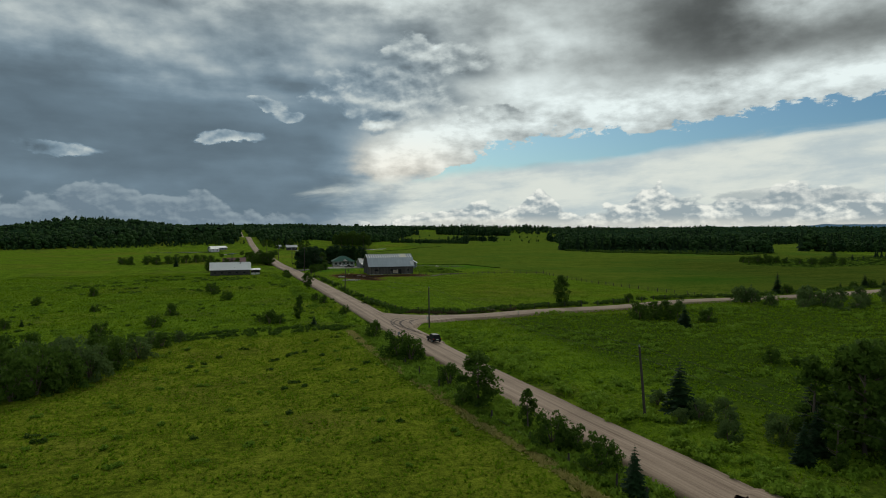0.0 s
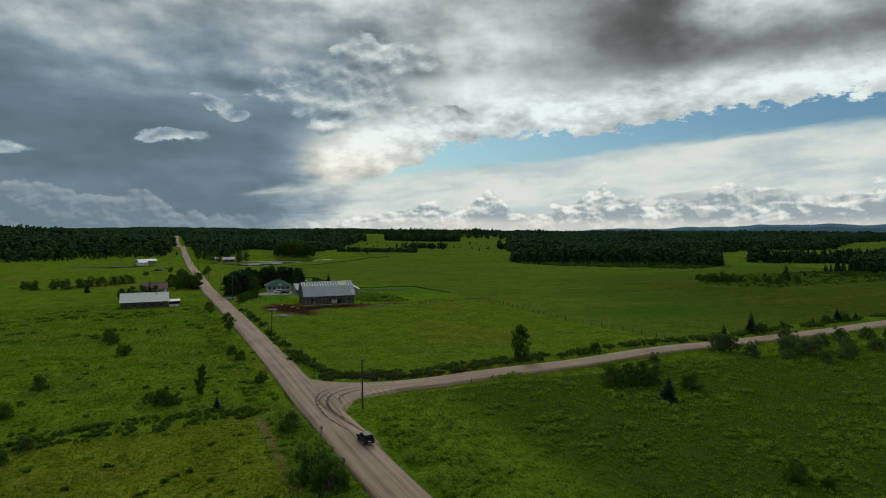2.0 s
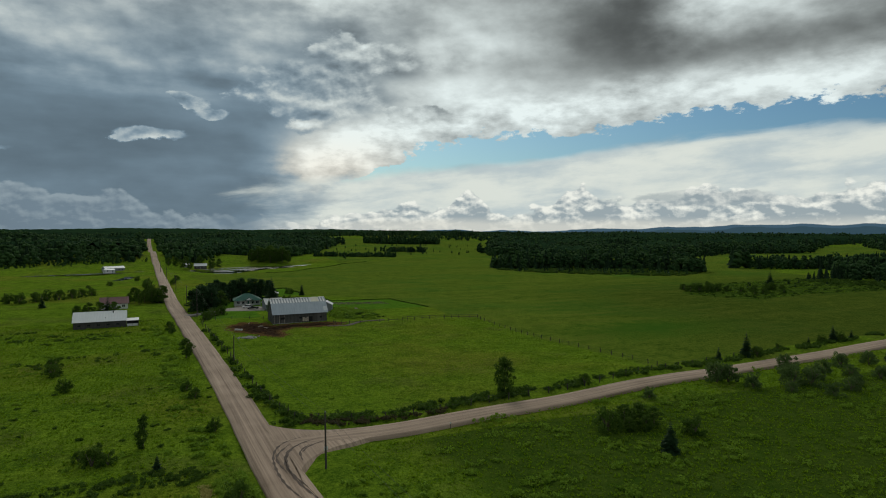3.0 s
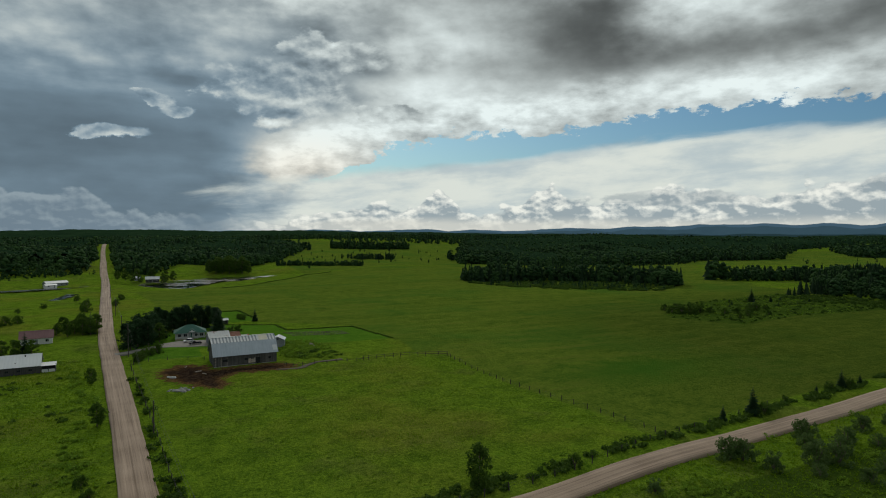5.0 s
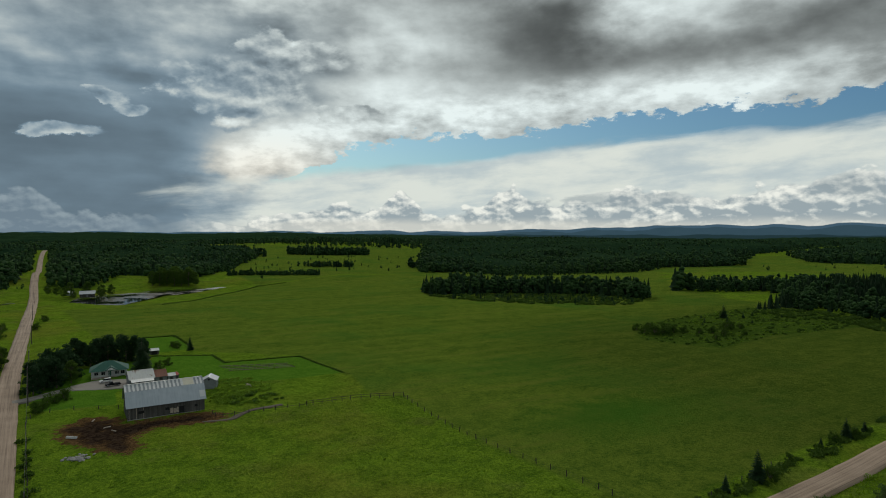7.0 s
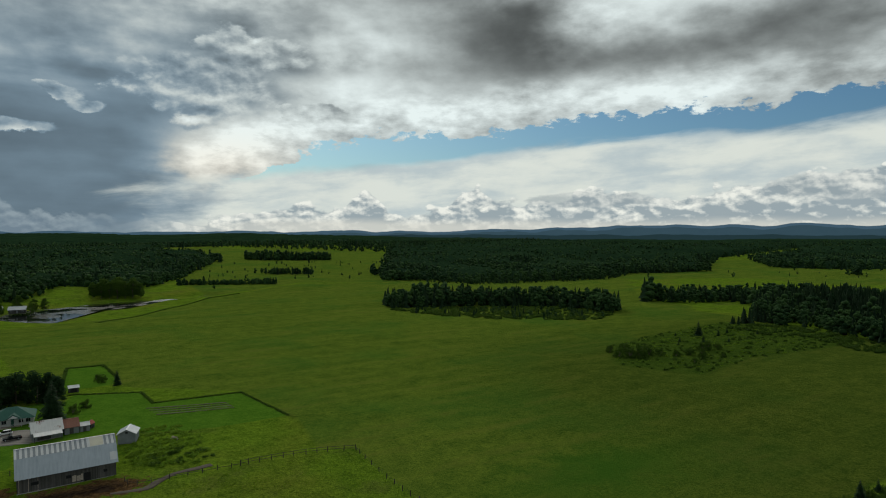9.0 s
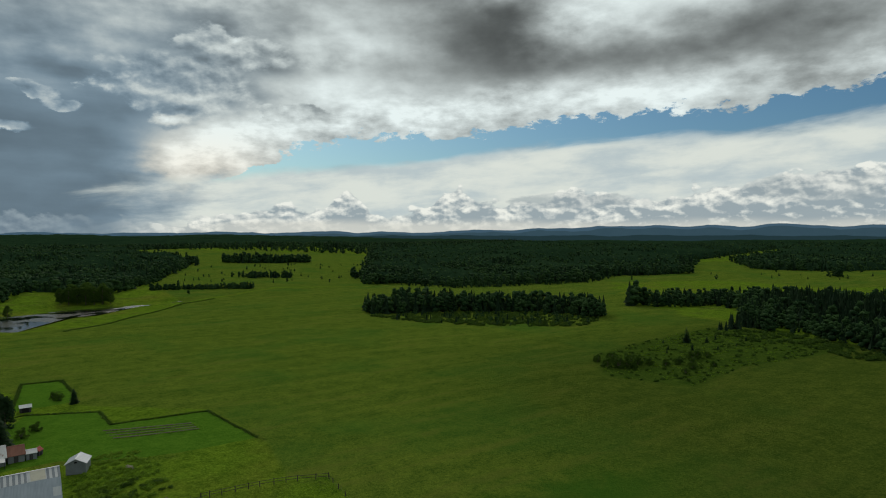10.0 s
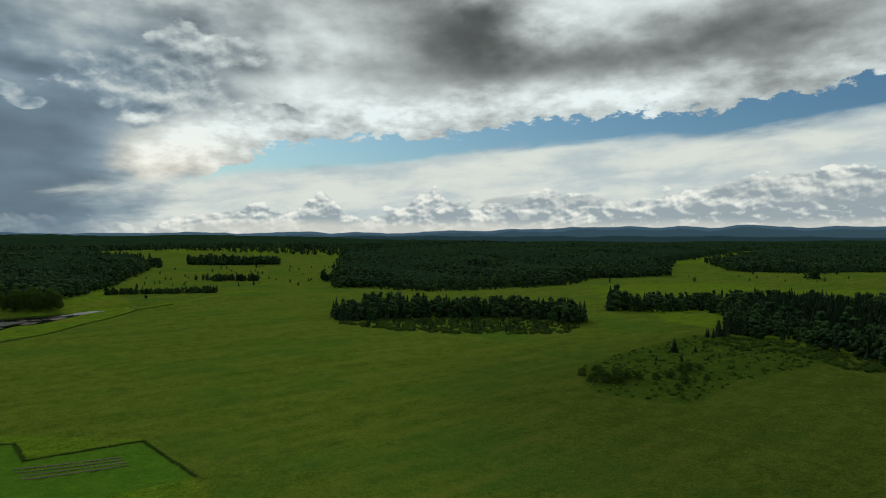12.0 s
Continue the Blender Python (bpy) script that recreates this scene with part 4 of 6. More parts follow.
def wood(name, poly, spacing, height, conifers, label, rng_seed, keep=None, mats=None, mixed=1.0, coarse=False):
    """A wood: ragged trees over a dark understorey, all one mass."""
    rng = np.random.RandomState(rng_seed)
    p = np.array(poly)
    lo, hi = p.min(0), p.max(0)
    n = int((hi[0] - lo[0]) * (hi[1] - lo[1]) / spacing ** 2)
    x, y = rng.uniform(lo[0], hi[0], n), rng.uniform(lo[1], hi[1], n)
    ok = inside(x, y, poly)
    if keep is not None:
        ok &= keep(x, y, rng)
    x, y = x[ok], y[ok]
    z, n = terrain(x, y), len(x)
    forms = [far_tree(rng, i < 3, coarse) for i in range(9)]
    stand = wave_noise(x, y, 160, rng_seed + 1) * 0.5 + 0.5
    pick = np.where(rng.uniform(0, 1, n) < np.clip(conifers + (stand - 0.5) * 0.7 * mixed, 0, 1), rng.randint(0, 3, n), rng.randint(3, 9, n))
    verts, tris, mi, tint, base = [], [], [], [], 0
    h = height * rng.uniform(0.5, 1.22, n) * (0.8 + 0.4 * stand)
    w = h * rng.uniform(0.80, 1.25, n)
    a = rng.uniform(0, 6.28, n)
    hue = np.clip(0.5 + 0.24 * rng.normal(size=n) + 0.28 * wave_noise(x, y, 110, rng_seed + 2), 0, 1)
    for k, (fv, ff) in enumerate(forms):
        i = np.where(pick == k)[0]
        if not len(i):
            continue
        ca, sa = np.cos(a[i])[:, None], np.sin(a[i])[:, None]
        vx = (fv[None, :, 0] * ca - fv[None, :, 1] * sa) * w[i][:, None] + x[i][:, None]
        vy = (fv[None, :, 0] * sa + fv[None, :, 1] * ca) * w[i][:, None] + y[i][:, None]
        vz = fv[None, :, 2] * h[i][:, None] + z[i][:, None] - 0.3
        verts.append(np.stack([vx, vy, vz], -1).reshape(-1, 3))
        tris.append((ff[None] + (np.arange(len(i)) * len(fv))[:, None, None]).reshape(-1, 3) + base)
        mi.append(np.full(len(i) * len(ff), 1 if k < 3 else 0))
        tint.append(np.repeat(hue[i], len(fv)))
        base += len(i) * len(fv)
    me = fast_mesh(name, np.concatenate(verts), np.concatenate(tris), mats or [FOREST_LEAF, FOREST_NEEDLE], np.concatenate(mi))
    at = me.attributes.new("hue", "FLOAT", "POINT")
    at.data.foreach_set("value", np.concatenate(tint).astype(np.float32))
    return tagged(new(name, me), label, "forest", kind="stuff")


def in_view(x, y):
    a = np.degrees(np.arctan2(x, y))
    return (a > -24) & (a < 78)


def thinning(a, b, low):
    """Keeps fewer trees far behind the front edge, where they hide one another."""
    def keep(x, y, rng):
        d = np.hypot(x - 60, y - 110)
        chance = 1 - (1 - low) * smooth(a, b, d)
        return in_view(x, y) & (rng.uniform(0, 1, len(x)) < chance)
    return keep


def off_road(k):
    def keep(x, y, rng):
        return k(x, y, rng) & (line_distance(x, y, ROAD_A) > 10) & ~inside(x, y, POND_E)
    return keep


WEST_WOOD = [(-700, 520), (-300, 630), (-120, 680), (-40, 700), (0, 715), (40, 690), (60, 730), (80, 782), (108, 778), (124, 735), (160, 790), (195, 870), (262, 1044), (316, 1150), (336, 1460), (300, 1850), (-900, 1850), (-1200, 900)]
MAIN_WOOD = [(388, 735), (433, 712), (450, 655), (540, 630), (614, 618), (699, 650), (830, 615), (960, 700), (1150, 800), (1700, 950), (2300, 1200), (2000, 2000), (1100, 2000), (800, 1500), (610, 1135), (500, 950)]
EAST_WOOD = [(1180, 770), (970, 610), (1010, 520), (1110, 470), (1300, 430), (2300, 700), (2300, 1180), (1700, 930)]
NEAR_WOOD = [(505, 362), (455, 335), (432, 303), (440, 285), (425, 257), (406, 230), (430, 180), (620, 190), (690, 320), (620, 400), (560, 420), (530, 395)]
SPUR_WOOD = [(476, 436), (500, 404), (540, 396), (600, 410), (560, 440), (510, 450)]
CLUMP = [(278, 512), (313, 496), (349, 477), (380, 453), (390, 429), (399, 404), (412, 406), (424, 430), (398, 480), (330, 550), (290, 548)]
CLUMP_SKIRT = [(274, 504), (288, 457), (307, 424), (334, 403), (364, 386), (402, 400), (390, 428), (380, 452), (348, 476), (312, 493), (280, 510)]
wood("forest", WEST_WOOD, 5.8, 12.5, 0.20, "dark mixed forest covering the western hills", 21, off_road(thinning(700, 1300, 0.14)), coarse=True)
wood("forest", MAIN_WOOD, 5.8, 12, 0.20, "broad dark forest behind the hayfields", 22, thinning(700, 1300, 0.14), coarse=True)
wood("forest", EAST_WOOD, 7.5, 13, 0.35, "dark forest beyond the eastern fields", 23, thinning(900, 1700, 0.25), coarse=True)
wood("forest", NEAR_WOOD, 5.0, 13, 0.60, "dark wood of spruces and broadleaf trees", 24, thinning(600, 900, 0.4))
wood("forest", SPUR_WOOD, 4.5, 9, 0.10, "leafy spur of trees along the hayfield", 25)
wood("forest", CLUMP, 4.2, 13, 0.32, "clump of tall trees in the hayfield", 26)
wood("forest", [(472, 437), (482, 428), (494, 436), (484, 446)], 3.5, 17, 0.0, "group of taller leafy trees at the wood's tip", 27)
wood("forest", [(413, 326), (420, 320), (452, 316), (452, 326)], 3.4, 9, 1.0, "row of dark spruces at the wood's edge", 28, mixed=0.0)
wood("forest", [(358, 1195), (366, 1165), (500, 1140), (505, 1175)], 4.6, 15, 0.3, "far line of dark trees between fields", 29)
wood("forest", [(300, 935), (310, 905), (362, 870), (368, 895)], 4.0, 8, 0.2, "far thicket of low trees", 30)
wood("forest", [(96, 724), (128, 716), (138, 735), (135, 770), (104, 765)], 5.5, 11, 0.05, "willows and alders along the pond shore", 31)
wood("forest", [(178, 798), (180, 788), (236, 775), (276, 764), (276, 775), (236, 790)], 2.4, 6.0, 0.0, "leafy hedge along the far field edge", 32)
wood("forest", [(418, 830), (430, 800), (450, 810), (440, 850)], 7, 14, 0.1, "few tall leafy trees at the far field corner", 33)
wood("forest", [(700, 1560), (800, 1480), (2000, 2050), (1500, 2300), (300, 2300), (-900, 2300), (-900, 1880), (300, 1880)], 15, 15, 0.3, "distant dark forest on rolling hills", 34, lambda x, y, rng: in_view(x, y), coarse=True)
wood("thicket", [(420, 705), (450, 640), (540, 615), (614, 603), (700, 640), (700, 655), (540, 632), (452, 656), (430, 715)], 5, 5, 0.1, "shrubby edge of the broad forest", 38)
wood("thicket", CLUMP_SKIRT, 8.5, 5, 0.35, "young trees in the thicket before the clump", 47)
wood("thicket", [(200, 720), (300, 800), (420, 740), (440, 850), (600, 1120), (520, 1160), (340, 1160), (270, 1020), (215, 860)], 36, 5, 0.15, "scattered bushes in the far pasture", 40)
wood("thicket", [(640, 610), (760, 560), (900, 420), (1180, 470), (980, 600), (830, 600)], 44, 6, 0.2, "scattered bushes along the far eastern fields", 44)
wood("forest", [(905, 470), (918, 462), (940, 482), (926, 490)], 7, 15, 0.0, "few tall leafy trees in the eastern fields", 45)
wood("forest", [(1120, 470), (1126, 462), (1210, 440), (1212, 450)], 6, 9, 0.2, "line of trees along an eastern field edge", 46)
wood("thicket", [(-240, 640), (-60, 672), (0, 700), (-20, 712), (-240, 668)], 6, 5, 0.1, "shrubby edge of the western forest", 39)


def canopy():
    """The closed forest roof, one bumpy sheet that carries the woods to the skyline."""
    r = np.concatenate([np.arange(760, 1500, 14), np.arange(1500, 2600, 26), np.arange(2600, 5300, 60)])
    a = np.radians(np.arange(-26, 80, 0.32))
    R, A = np.meshgrid(r, a)
    X, Y = R * np.sin(A), R * np.cos(A)
    rng = np.random.RandomState(9)
    deep = np.zeros(X.shape, bool)
    for poly in (WEST_WOOD, MAIN_WOOD, EAST_WOOD):
        d = line_distance(X, Y, poly + poly[:1])
        deep |= inside(X, Y, poly) & (d > 16)
    deep |= (Y > 1900) | (R > 2000)
    deep &= (line_distance(X, Y, ROAD_A) > 14)
    deep &= ~inside(X, Y, [(330, 1480), (620, 1180), (800, 1500), (700, 1640), (430, 1830), (310, 1800)])
    Z = terrain(X, Y) + np.where(deep, 8.3 + rng.uniform(-2.4, 2.4, X.shape) + 2.0 * wave_noise(X, Y, 120, 4), -3.0)
    i = np.arange(X.size).reshape(X.shape)
    f = np.concatenate([np.stack([i[:-1, :-1].ravel(), i[1:, :-1].ravel(), i[1:, 1:].ravel()], 1), np.stack([i[:-1, :-1].ravel(), i[1:, 1:].ravel(), i[:-1, 1:].ravel()], 1)])
    f = f[deep.ravel()[f].any(1)]
    me = fast_mesh("forest", np.stack([X.ravel(), Y.ravel(), Z.ravel()], 1), f, CANOPY)
    return tagged(new("forest", me), "closed canopy of distant dark forest", "forest", kind="stuff")


def canopy_material():
    m, tree, s = material("canopy")
    n = noise_of(tree, 0.10, 6, 0.7)
    p = noise_of(tree, 0.006, 4)
    f = ((n - 0.5) * 1.6 + (p - 0.5) * 1.2 + 0.45).math("MINIMUM", 1.0).math("MAXIMUM", 0.0)
    tree.links.new(blend(tree, f, (0.008, 0.024, 0.012), (0.032, 0.066, 0.028)), s.inputs["Base Color"])
    s.inputs["Roughness"].default_value = 1.0
    s.inputs["Specular IOR Level"].default_value = 0.0
    add_bump(tree, s, n, 1.0, 5.0)
    return m


CANOPY = canopy_material()
canopy()


# ---------- grass and weeds ----------
def tufts(name, xs, ys, height, mat, label, seed, blades=4, width=0.30):
    """Grass tufts, each a few leaning blades."""
    rng = np.random.RandomState(seed)
    n = len(xs)
    h = height * rng.uniform(0.55, 1.35, n)
    z = terrain(xs, ys) - 0.05
    v = np.zeros((n, blades, 3, 3))
    for b in range(blades):
        a = rng.uniform(0, 6.28, n)
        lean = rng.uniform(0.4, 1.5, n) * h
        w = h * width * 1.3 * rng.uniform(0.6, 1.3, n)
        v[:, b, 0] = np.stack([xs - np.sin(a) * w, ys + np.cos(a) * w, z], 1)
        v[:, b, 1] = np.stack([xs + np.sin(a) * w, ys - np.cos(a) * w, z], 1)
        v[:, b, 2] = np.stack([xs + np.cos(a) * lean, ys + np.sin(a) * lean, z + h], 1)
    me = fast_mesh(name, v.reshape(-1, 3), np.arange(n * blades * 3).reshape(-1, 3), mat)
    return tagged(new(name, me), label, "grass", kind="stuff")


def scatter(poly, n, seed, patch=0.0, size=18):
    rng = np.random.RandomState(seed)
    p = np.array(poly)
    lo, hi = p.min(0), p.max(0)
    x, y = rng.uniform(lo[0], hi[0], n), rng.uniform(lo[1], hi[1], n)
    ok = inside(x, y, poly) & (line_distance(x, y, ROAD_A) > 3.7) & (line_distance(x, y, ROAD_B) > 3.6) & (line_distance(x, y, DRIVE) > 2.4)
    ok &= ~inside(x, y, [(28, 108), (34, 107), (40, 130), (50, 133), (50, 141), (34, 146), (28, 160)]) & ~inside(x, y, MUD)
    if patch:
        ok &= wave_noise(x, y, size, seed + 7) + 0.5 * wave_noise(x, y, size / 3, seed + 8) > patch
    return x[ok], y[ok]


GRASS_LEAF = foliage("grass_blade", (0.100, 0.195, 0.006), (0.215, 0.335, 0.012), 0.9)
WEST_FIELD = [(-60, 30), (25, 36), (22.5, 72), (20.5, 90), (19, 126), (-12, 124), (-60, 95)]
WEST_MEADOW = [(-90, 128), (24, 128), (22, 200), (15, 300), (-90, 300)]
EAST_MEADOW = [(37, 36), (200, 36), (200, 150), (150, 146), (60, 133), (42, 130), (36, 112)]
PASTURE = [(33, 150), (60, 143), (128, 153), (124, 210), (125, 250), (84, 257), (72, 258), (40, 240), (30, 270), (29, 200)]
BIG_HAY = [(130, 158), (300, 166), (420, 200), (400, 260), (300, 330), (250, 420), (120, 420), (122, 300), (127, 255)]
VERGE = [(21, 126), (20, 90), (24, 60), (27, 36), (33, 36), (29.5, 70), (27, 105), (25, 128)]
tufts("grass", *scatter(WEST_FIELD, 30000, 41), 0.22, GRASS_LEAF, "olive meadow grass in uneven tufts", 41)
tufts("grass", *scatter(WEST_MEADOW, 26000, 42), 0.30, GRASS_LEAF, "tall meadow grass west of the road", 42)
tufts("grass", *scatter(EAST_MEADOW, 34000, 43), 0.28, GRASS_LEAF, "rank meadow grass beside the junction", 43)
tufts("grass", *scatter(PASTURE, 16000, 44), 0.20, GRASS_LEAF, "green pasture grass", 44)
tufts("grass", *scatter(VERGE, 9000, 46), 0.40, WEED, "bright rank verge grass", 46)


def weed_patches(name, poly, count, size, height, seed, label, mat=None, patch=0.0):
    """Low leafy weed clumps in drifts."""
    x, y = scatter(poly, count, seed, patch, 30)
    rng = np.random.RandomState(seed)
    c, r = [], []
    for px, py in zip(x, y):
        a, ln = rng.normal(0.2, 0.35), rng.uniform(0.5, 1.6) * size
        for k in range(rng.randint(3, 9)):
            t = rng.uniform(-1, 1)
            qx, qy = px + math.cos(a) * ln * t, py + math.sin(a) * ln * t + rng.normal() * size * 0.2
            hh = height * rng.uniform(0.4, 1.1)
            c.append((qx, qy, hh * 0.35))
            r.append(hh * 0.75)
    c = np.array(c)
    c[:, 2] += terrain(c[:, 0], c[:, 1])
    v, f = leaf_cloud(rng, c, r, 26, height * 0.34, 0.6)
    return tagged(new(name, fast_mesh(name, v, f, mat or WEED)), label, "weeds", kind="stuff")


weed_patches("weeds", EAST_MEADOW, 1700, 2.2, 0.85, 51, "drifts of leafy weeds in the rough meadow", patch=0.15)
weed_patches("weeds", [(37, 36), (44, 36), (41, 80), (39, 112), (35.5, 112), (37, 80)], 160, 0.9, 0.9, 52, "leafy weeds along the road edge")
weed_patches("weeds", [(-60, 60), (24, 60), (24, 190), (-60, 190)], 130, 0.5, 0.55, 86, "dark weed tufts dotting the west meadow", LEAF)
weed_patches("weeds", WEST_FIELD, 150, 0.45, 0.5, 53, "weed tufts dotting the meadow")
weed_patches("weeds", VERGE, 380, 0.8, 0.75, 54, "rank green weeds on the verge")
weed_patches("weeds", [(34, 146), (52, 142.5), (128, 152), (230, 162), (230, 165), (126, 156), (52, 147), (34, 152)], 1100, 1.6, 1.05, 55, "dark brambles along the side road fence", LEAF)
weed_patches("weeds", [(31, 160), (36, 150), (38, 152), (34, 170), (32, 210), (29, 262), (27, 262), (29, 200)], 150, 0.9, 1.2, 56, "bushy weeds along the roadside fence", LEAF)
weed_patches("weeds", [(24, 134), (21, 160), (17.5, 215), (14, 280), (10, 280), (14, 200), (19, 134)], 190, 1.0, 0.9, 57, "leafy weeds along the west ditch")
weed_patches("weeds", [(-14, 122), (20, 126), (21, 133), (-14, 130)], 110, 1.2, 0.7, 58, "rank weeds along the field ditch", LEAF)
weed_patches("weeds", WEST_MEADOW, 800, 1.6, 0.6, 59, "weed drifts in the west meadow", patch=0.1)
weed_patches("weeds", [(-60, 215), (14, 215), (8, 282), (-60, 282)], 160, 1.8, 0.8, 71, "rank weeds before the white-roofed barn", LEAF, 0.1)
weed_patches("weeds", PASTURE, 90, 0.6, 0.35, 72, "small weed tufts in the pasture")
weed_patches("weeds", [(72, 277), (78, 298), (90, 299), (92, 272), (91, 264), (79, 265), (74, 270)], 170, 1.5, 0.8, 60, "overgrown weed mound behind the barn")
weed_patches("weeds", [(74, 266), (92, 263), (92, 270), (88, 276), (78, 270)], 30, 1.0, 1.0, 73, "dark brush on the mound behind the barn", LEAF)


weed_patches("weeds", [(37, 147), (42, 143.5), (52, 141.5), (66, 142.2), (66, 144), (52, 144), (43, 147), (38, 151)], 150, 1.0, 0.7, 85, "brown dead brush in the junction ditch", DEAD)
weed_patches("thicket", CLUMP_SKIRT, 900, 1.8, 1.9, 81, "low green thicket fringing the tree clump", LEAF)
weed_patches("thicket", [(404, 226), (426, 256), (440, 284), (432, 303), (425, 318), (396, 318), (390, 296), (408, 280), (398, 258), (384, 236)], 260, 1.4, 1.9, 82, "low scrub along the edge of the wood", LEAF)
weed_patches("thicket", SCRUB, 420, 1.0, 1.0, 83, "scattered low scrub in the hayfield", LEAF, 0.0)
weed_patches("thicket", SCRUB, 500, 1.8, 0.6, 84, "pale green weeds in the hayfield scrub", WEED, 0.0)


def edge_grass(points, seed, height=0.42, wide=0.26, per=5, mat=None, label="tall uncut grass edging the mown lawn"):
    p = np.concatenate([np.linspace(a, b, max(2, int(math.dist(a, b) / 0.5))) for a, b in zip(points[:-1], points[1:])])
    rng = np.random.RandomState(seed)
    q = np.repeat(p, per, 0) + rng.normal(size=(len(p) * per, 2)) * wide
    tufts("grass", q[:, 0], q[:, 1], height, mat or LEAF, label, seed, 4, 0.35)


edge_grass([(58, 352), (66, 357), (86.5, 348), (88, 329.5), (117, 328.5), (121.5, 291)], 61)
edge_grass([(62, 366), (66, 409), (79.5, 408), (82, 380)], 62, 0.5)
edge_grass([(90, 562), (120, 595), (152, 635), (188, 682), (218, 699)], 63, 0.5, 0.8)
edge_grass([(25.4, 38), (24.8, 50), (23.1, 60), (22.6, 71), (20.9, 89), (19.4, 124)], 64, 0.24, 0.36, 26, DRY, "dry yellow grass along a trodden field edge")
for k in range(4):
    edge_grass([(85 + k * 0.5, 323 - k * 3.4), (109 + k * 0.2, 317 - k * 2.6)], 65 + k, 0.28, 0.35, 2, WEED, "row of vegetable plants in the garden plot")


# ---------- buildings ----------
def box(bm, x0, x1, y0, y1, z0, z1):
    v = [bm.verts.new(p) for p in ((x0, y0, z0), (x1, y0, z0), (x1, y1, z0), (x0, y1, z0), (x0, y0, z1), (x1, y0, z1), (x1, y1, z1), (x0, y1, z1))]
    for f in ((3, 2, 1, 0), (4, 5, 6, 7), (0, 1, 5, 4), (1, 2, 6, 5), (2, 3, 7, 6), (3, 0, 4, 7)):
        bm.faces.new([v[i] for i in f])


def bm_mesh(name, bm, mat, bevel=0.0):
    if bevel:
        bmesh.ops.bevel(bm, geom=list(bm.edges), offset=bevel, segments=1, affect="EDGES")
    bmesh.ops.recalc_face_normals(bm, faces=list(bm.faces))
    me = bpy.data.meshes.new(name)
    bm.to_mesh(me)
    bm.free()
    me.materials.append(mat)
    return me


def block(name, dims, mat, parent, label="", bevel=0.0):
    bm = bmesh.new()
    box(bm, *dims)
    return part(name, bm_mesh(name, bm, mat, bevel), parent, label)


def prism(name, profile, x0, x1, mat, parent, label=""):
    """A solid whose outline in y, z runs from x0 to x1."""
    bm = bmesh.new()
    a, b = [bm.verts.new((x0, y, z)) for y, z in profile], [bm.verts.new((x1, y, z)) for y, z in profile]
    n = len(profile)
    bm.faces.new(a)
    bm.faces.new(b[::-1])
    for i in range(n):
        bm.faces.new((a[i], b[i], b[(i + 1) % n], a[(i + 1) % n]))
    return part(name, bm_mesh(name, bm, mat), parent, label)


def slab(name, p, q, x0, x1, thick, mat, parent, label=""):
    """A roof slope from the edge p to the edge q, each y, z."""
    d = Vector((q[0] - p[0], q[1] - p[1])).normalized()
    nx, nz = -d.y * thick, d.x * thick
    if nz < 0:
        nx, nz = -nx, -nz
    return prism(name, [p, q, (q[0] + nx, q[1] + nz), (p[0] + nx, p[1] + nz)], x0, x1, mat, parent, label)


def wood_material(name, dark, light, board=0.22):
    m, tree, s = material(name)
    c = tree.nodes.new("ShaderNodeTexCoord")
    sp = tree.nodes.new("ShaderNodeSeparateXYZ")
    tree.links.new(c.outputs["Object"], sp.inputs[0])
    x, y, z = (Value(tree, o) for o in sp.outputs)
    along = (x + y) / board
    cell = tree.nodes.new("ShaderNodeTexWhiteNoise")
    cell.noise_dimensions = "1D"
    tree.links.new(along.math("FLOOR").socket, cell.inputs["W"])
    grain = cloud_noise(tree, combine(tree, along * 4.0, z * 0.35, 0.0), 1.0, 5, 0.65)
    stain = cloud_noise(tree, c.outputs["Object"], 0.5, 4)
    f = (Value(tree, cell.outputs["Value"]) * 0.5 + (grain - 0.5) * 0.9 + (stain - 0.5) * 0.8 + 0.25).math("MINIMUM", 1.0).math("MAXIMUM", 0.0)
    tree.links.new(blend(tree, f, dark, light), s.inputs["Base Color"])
    s.inputs["Roughness"].default_value = 0.9
    gap = along.math("FRACT").step(0.0, 0.12)
    add_bump(tree, s, gap + grain * 0.3, 0.6, 0.03)
    return m


def sheet_material(name, dark, light, rough=0.45, metal=0.6, rib=0.25, rust=0.0):
    """Ribbed sheet metal with streaks of weather."""
    m, tree, s = material(name)
    c = tree.nodes.new("ShaderNodeTexCoord")
    sp = tree.nodes.new("ShaderNodeSeparateXYZ")
    tree.links.new(c.outputs["Object"], sp.inputs[0])
    x, y, z = (Value(tree, o) for o in sp.outputs)
    streak = cloud_noise(tree, combine(tree, x * 2.5, y * 0.25, z * 0.25), 1.0, 5, 0.65)
    patch = cloud_noise(tree, c.outputs["Object"], 0.35, 4)
    f = ((streak - 0.5) * 1.3 + (patch - 0.5) * 1.0 + 0.5).math("MINIMUM", 1.0).math("MAXIMUM", 0.0)
    col = blend(tree, f, dark, light)
    if rust:
        col = blend(tree, (patch + (streak - 0.5) * 0.6).step(0.62 - rust, 0.80 - rust), col, (0.20, 0.07, 0.035))
    tree.links.new(col, s.inputs["Base Color"])
    s.inputs["Roughness"].default_value, s.inputs["Metallic"].default_value = rough, metal
    add_bump(tree, s, (x / rib * 6.283).math("SINE"), 0.35, 0.02)
    return m


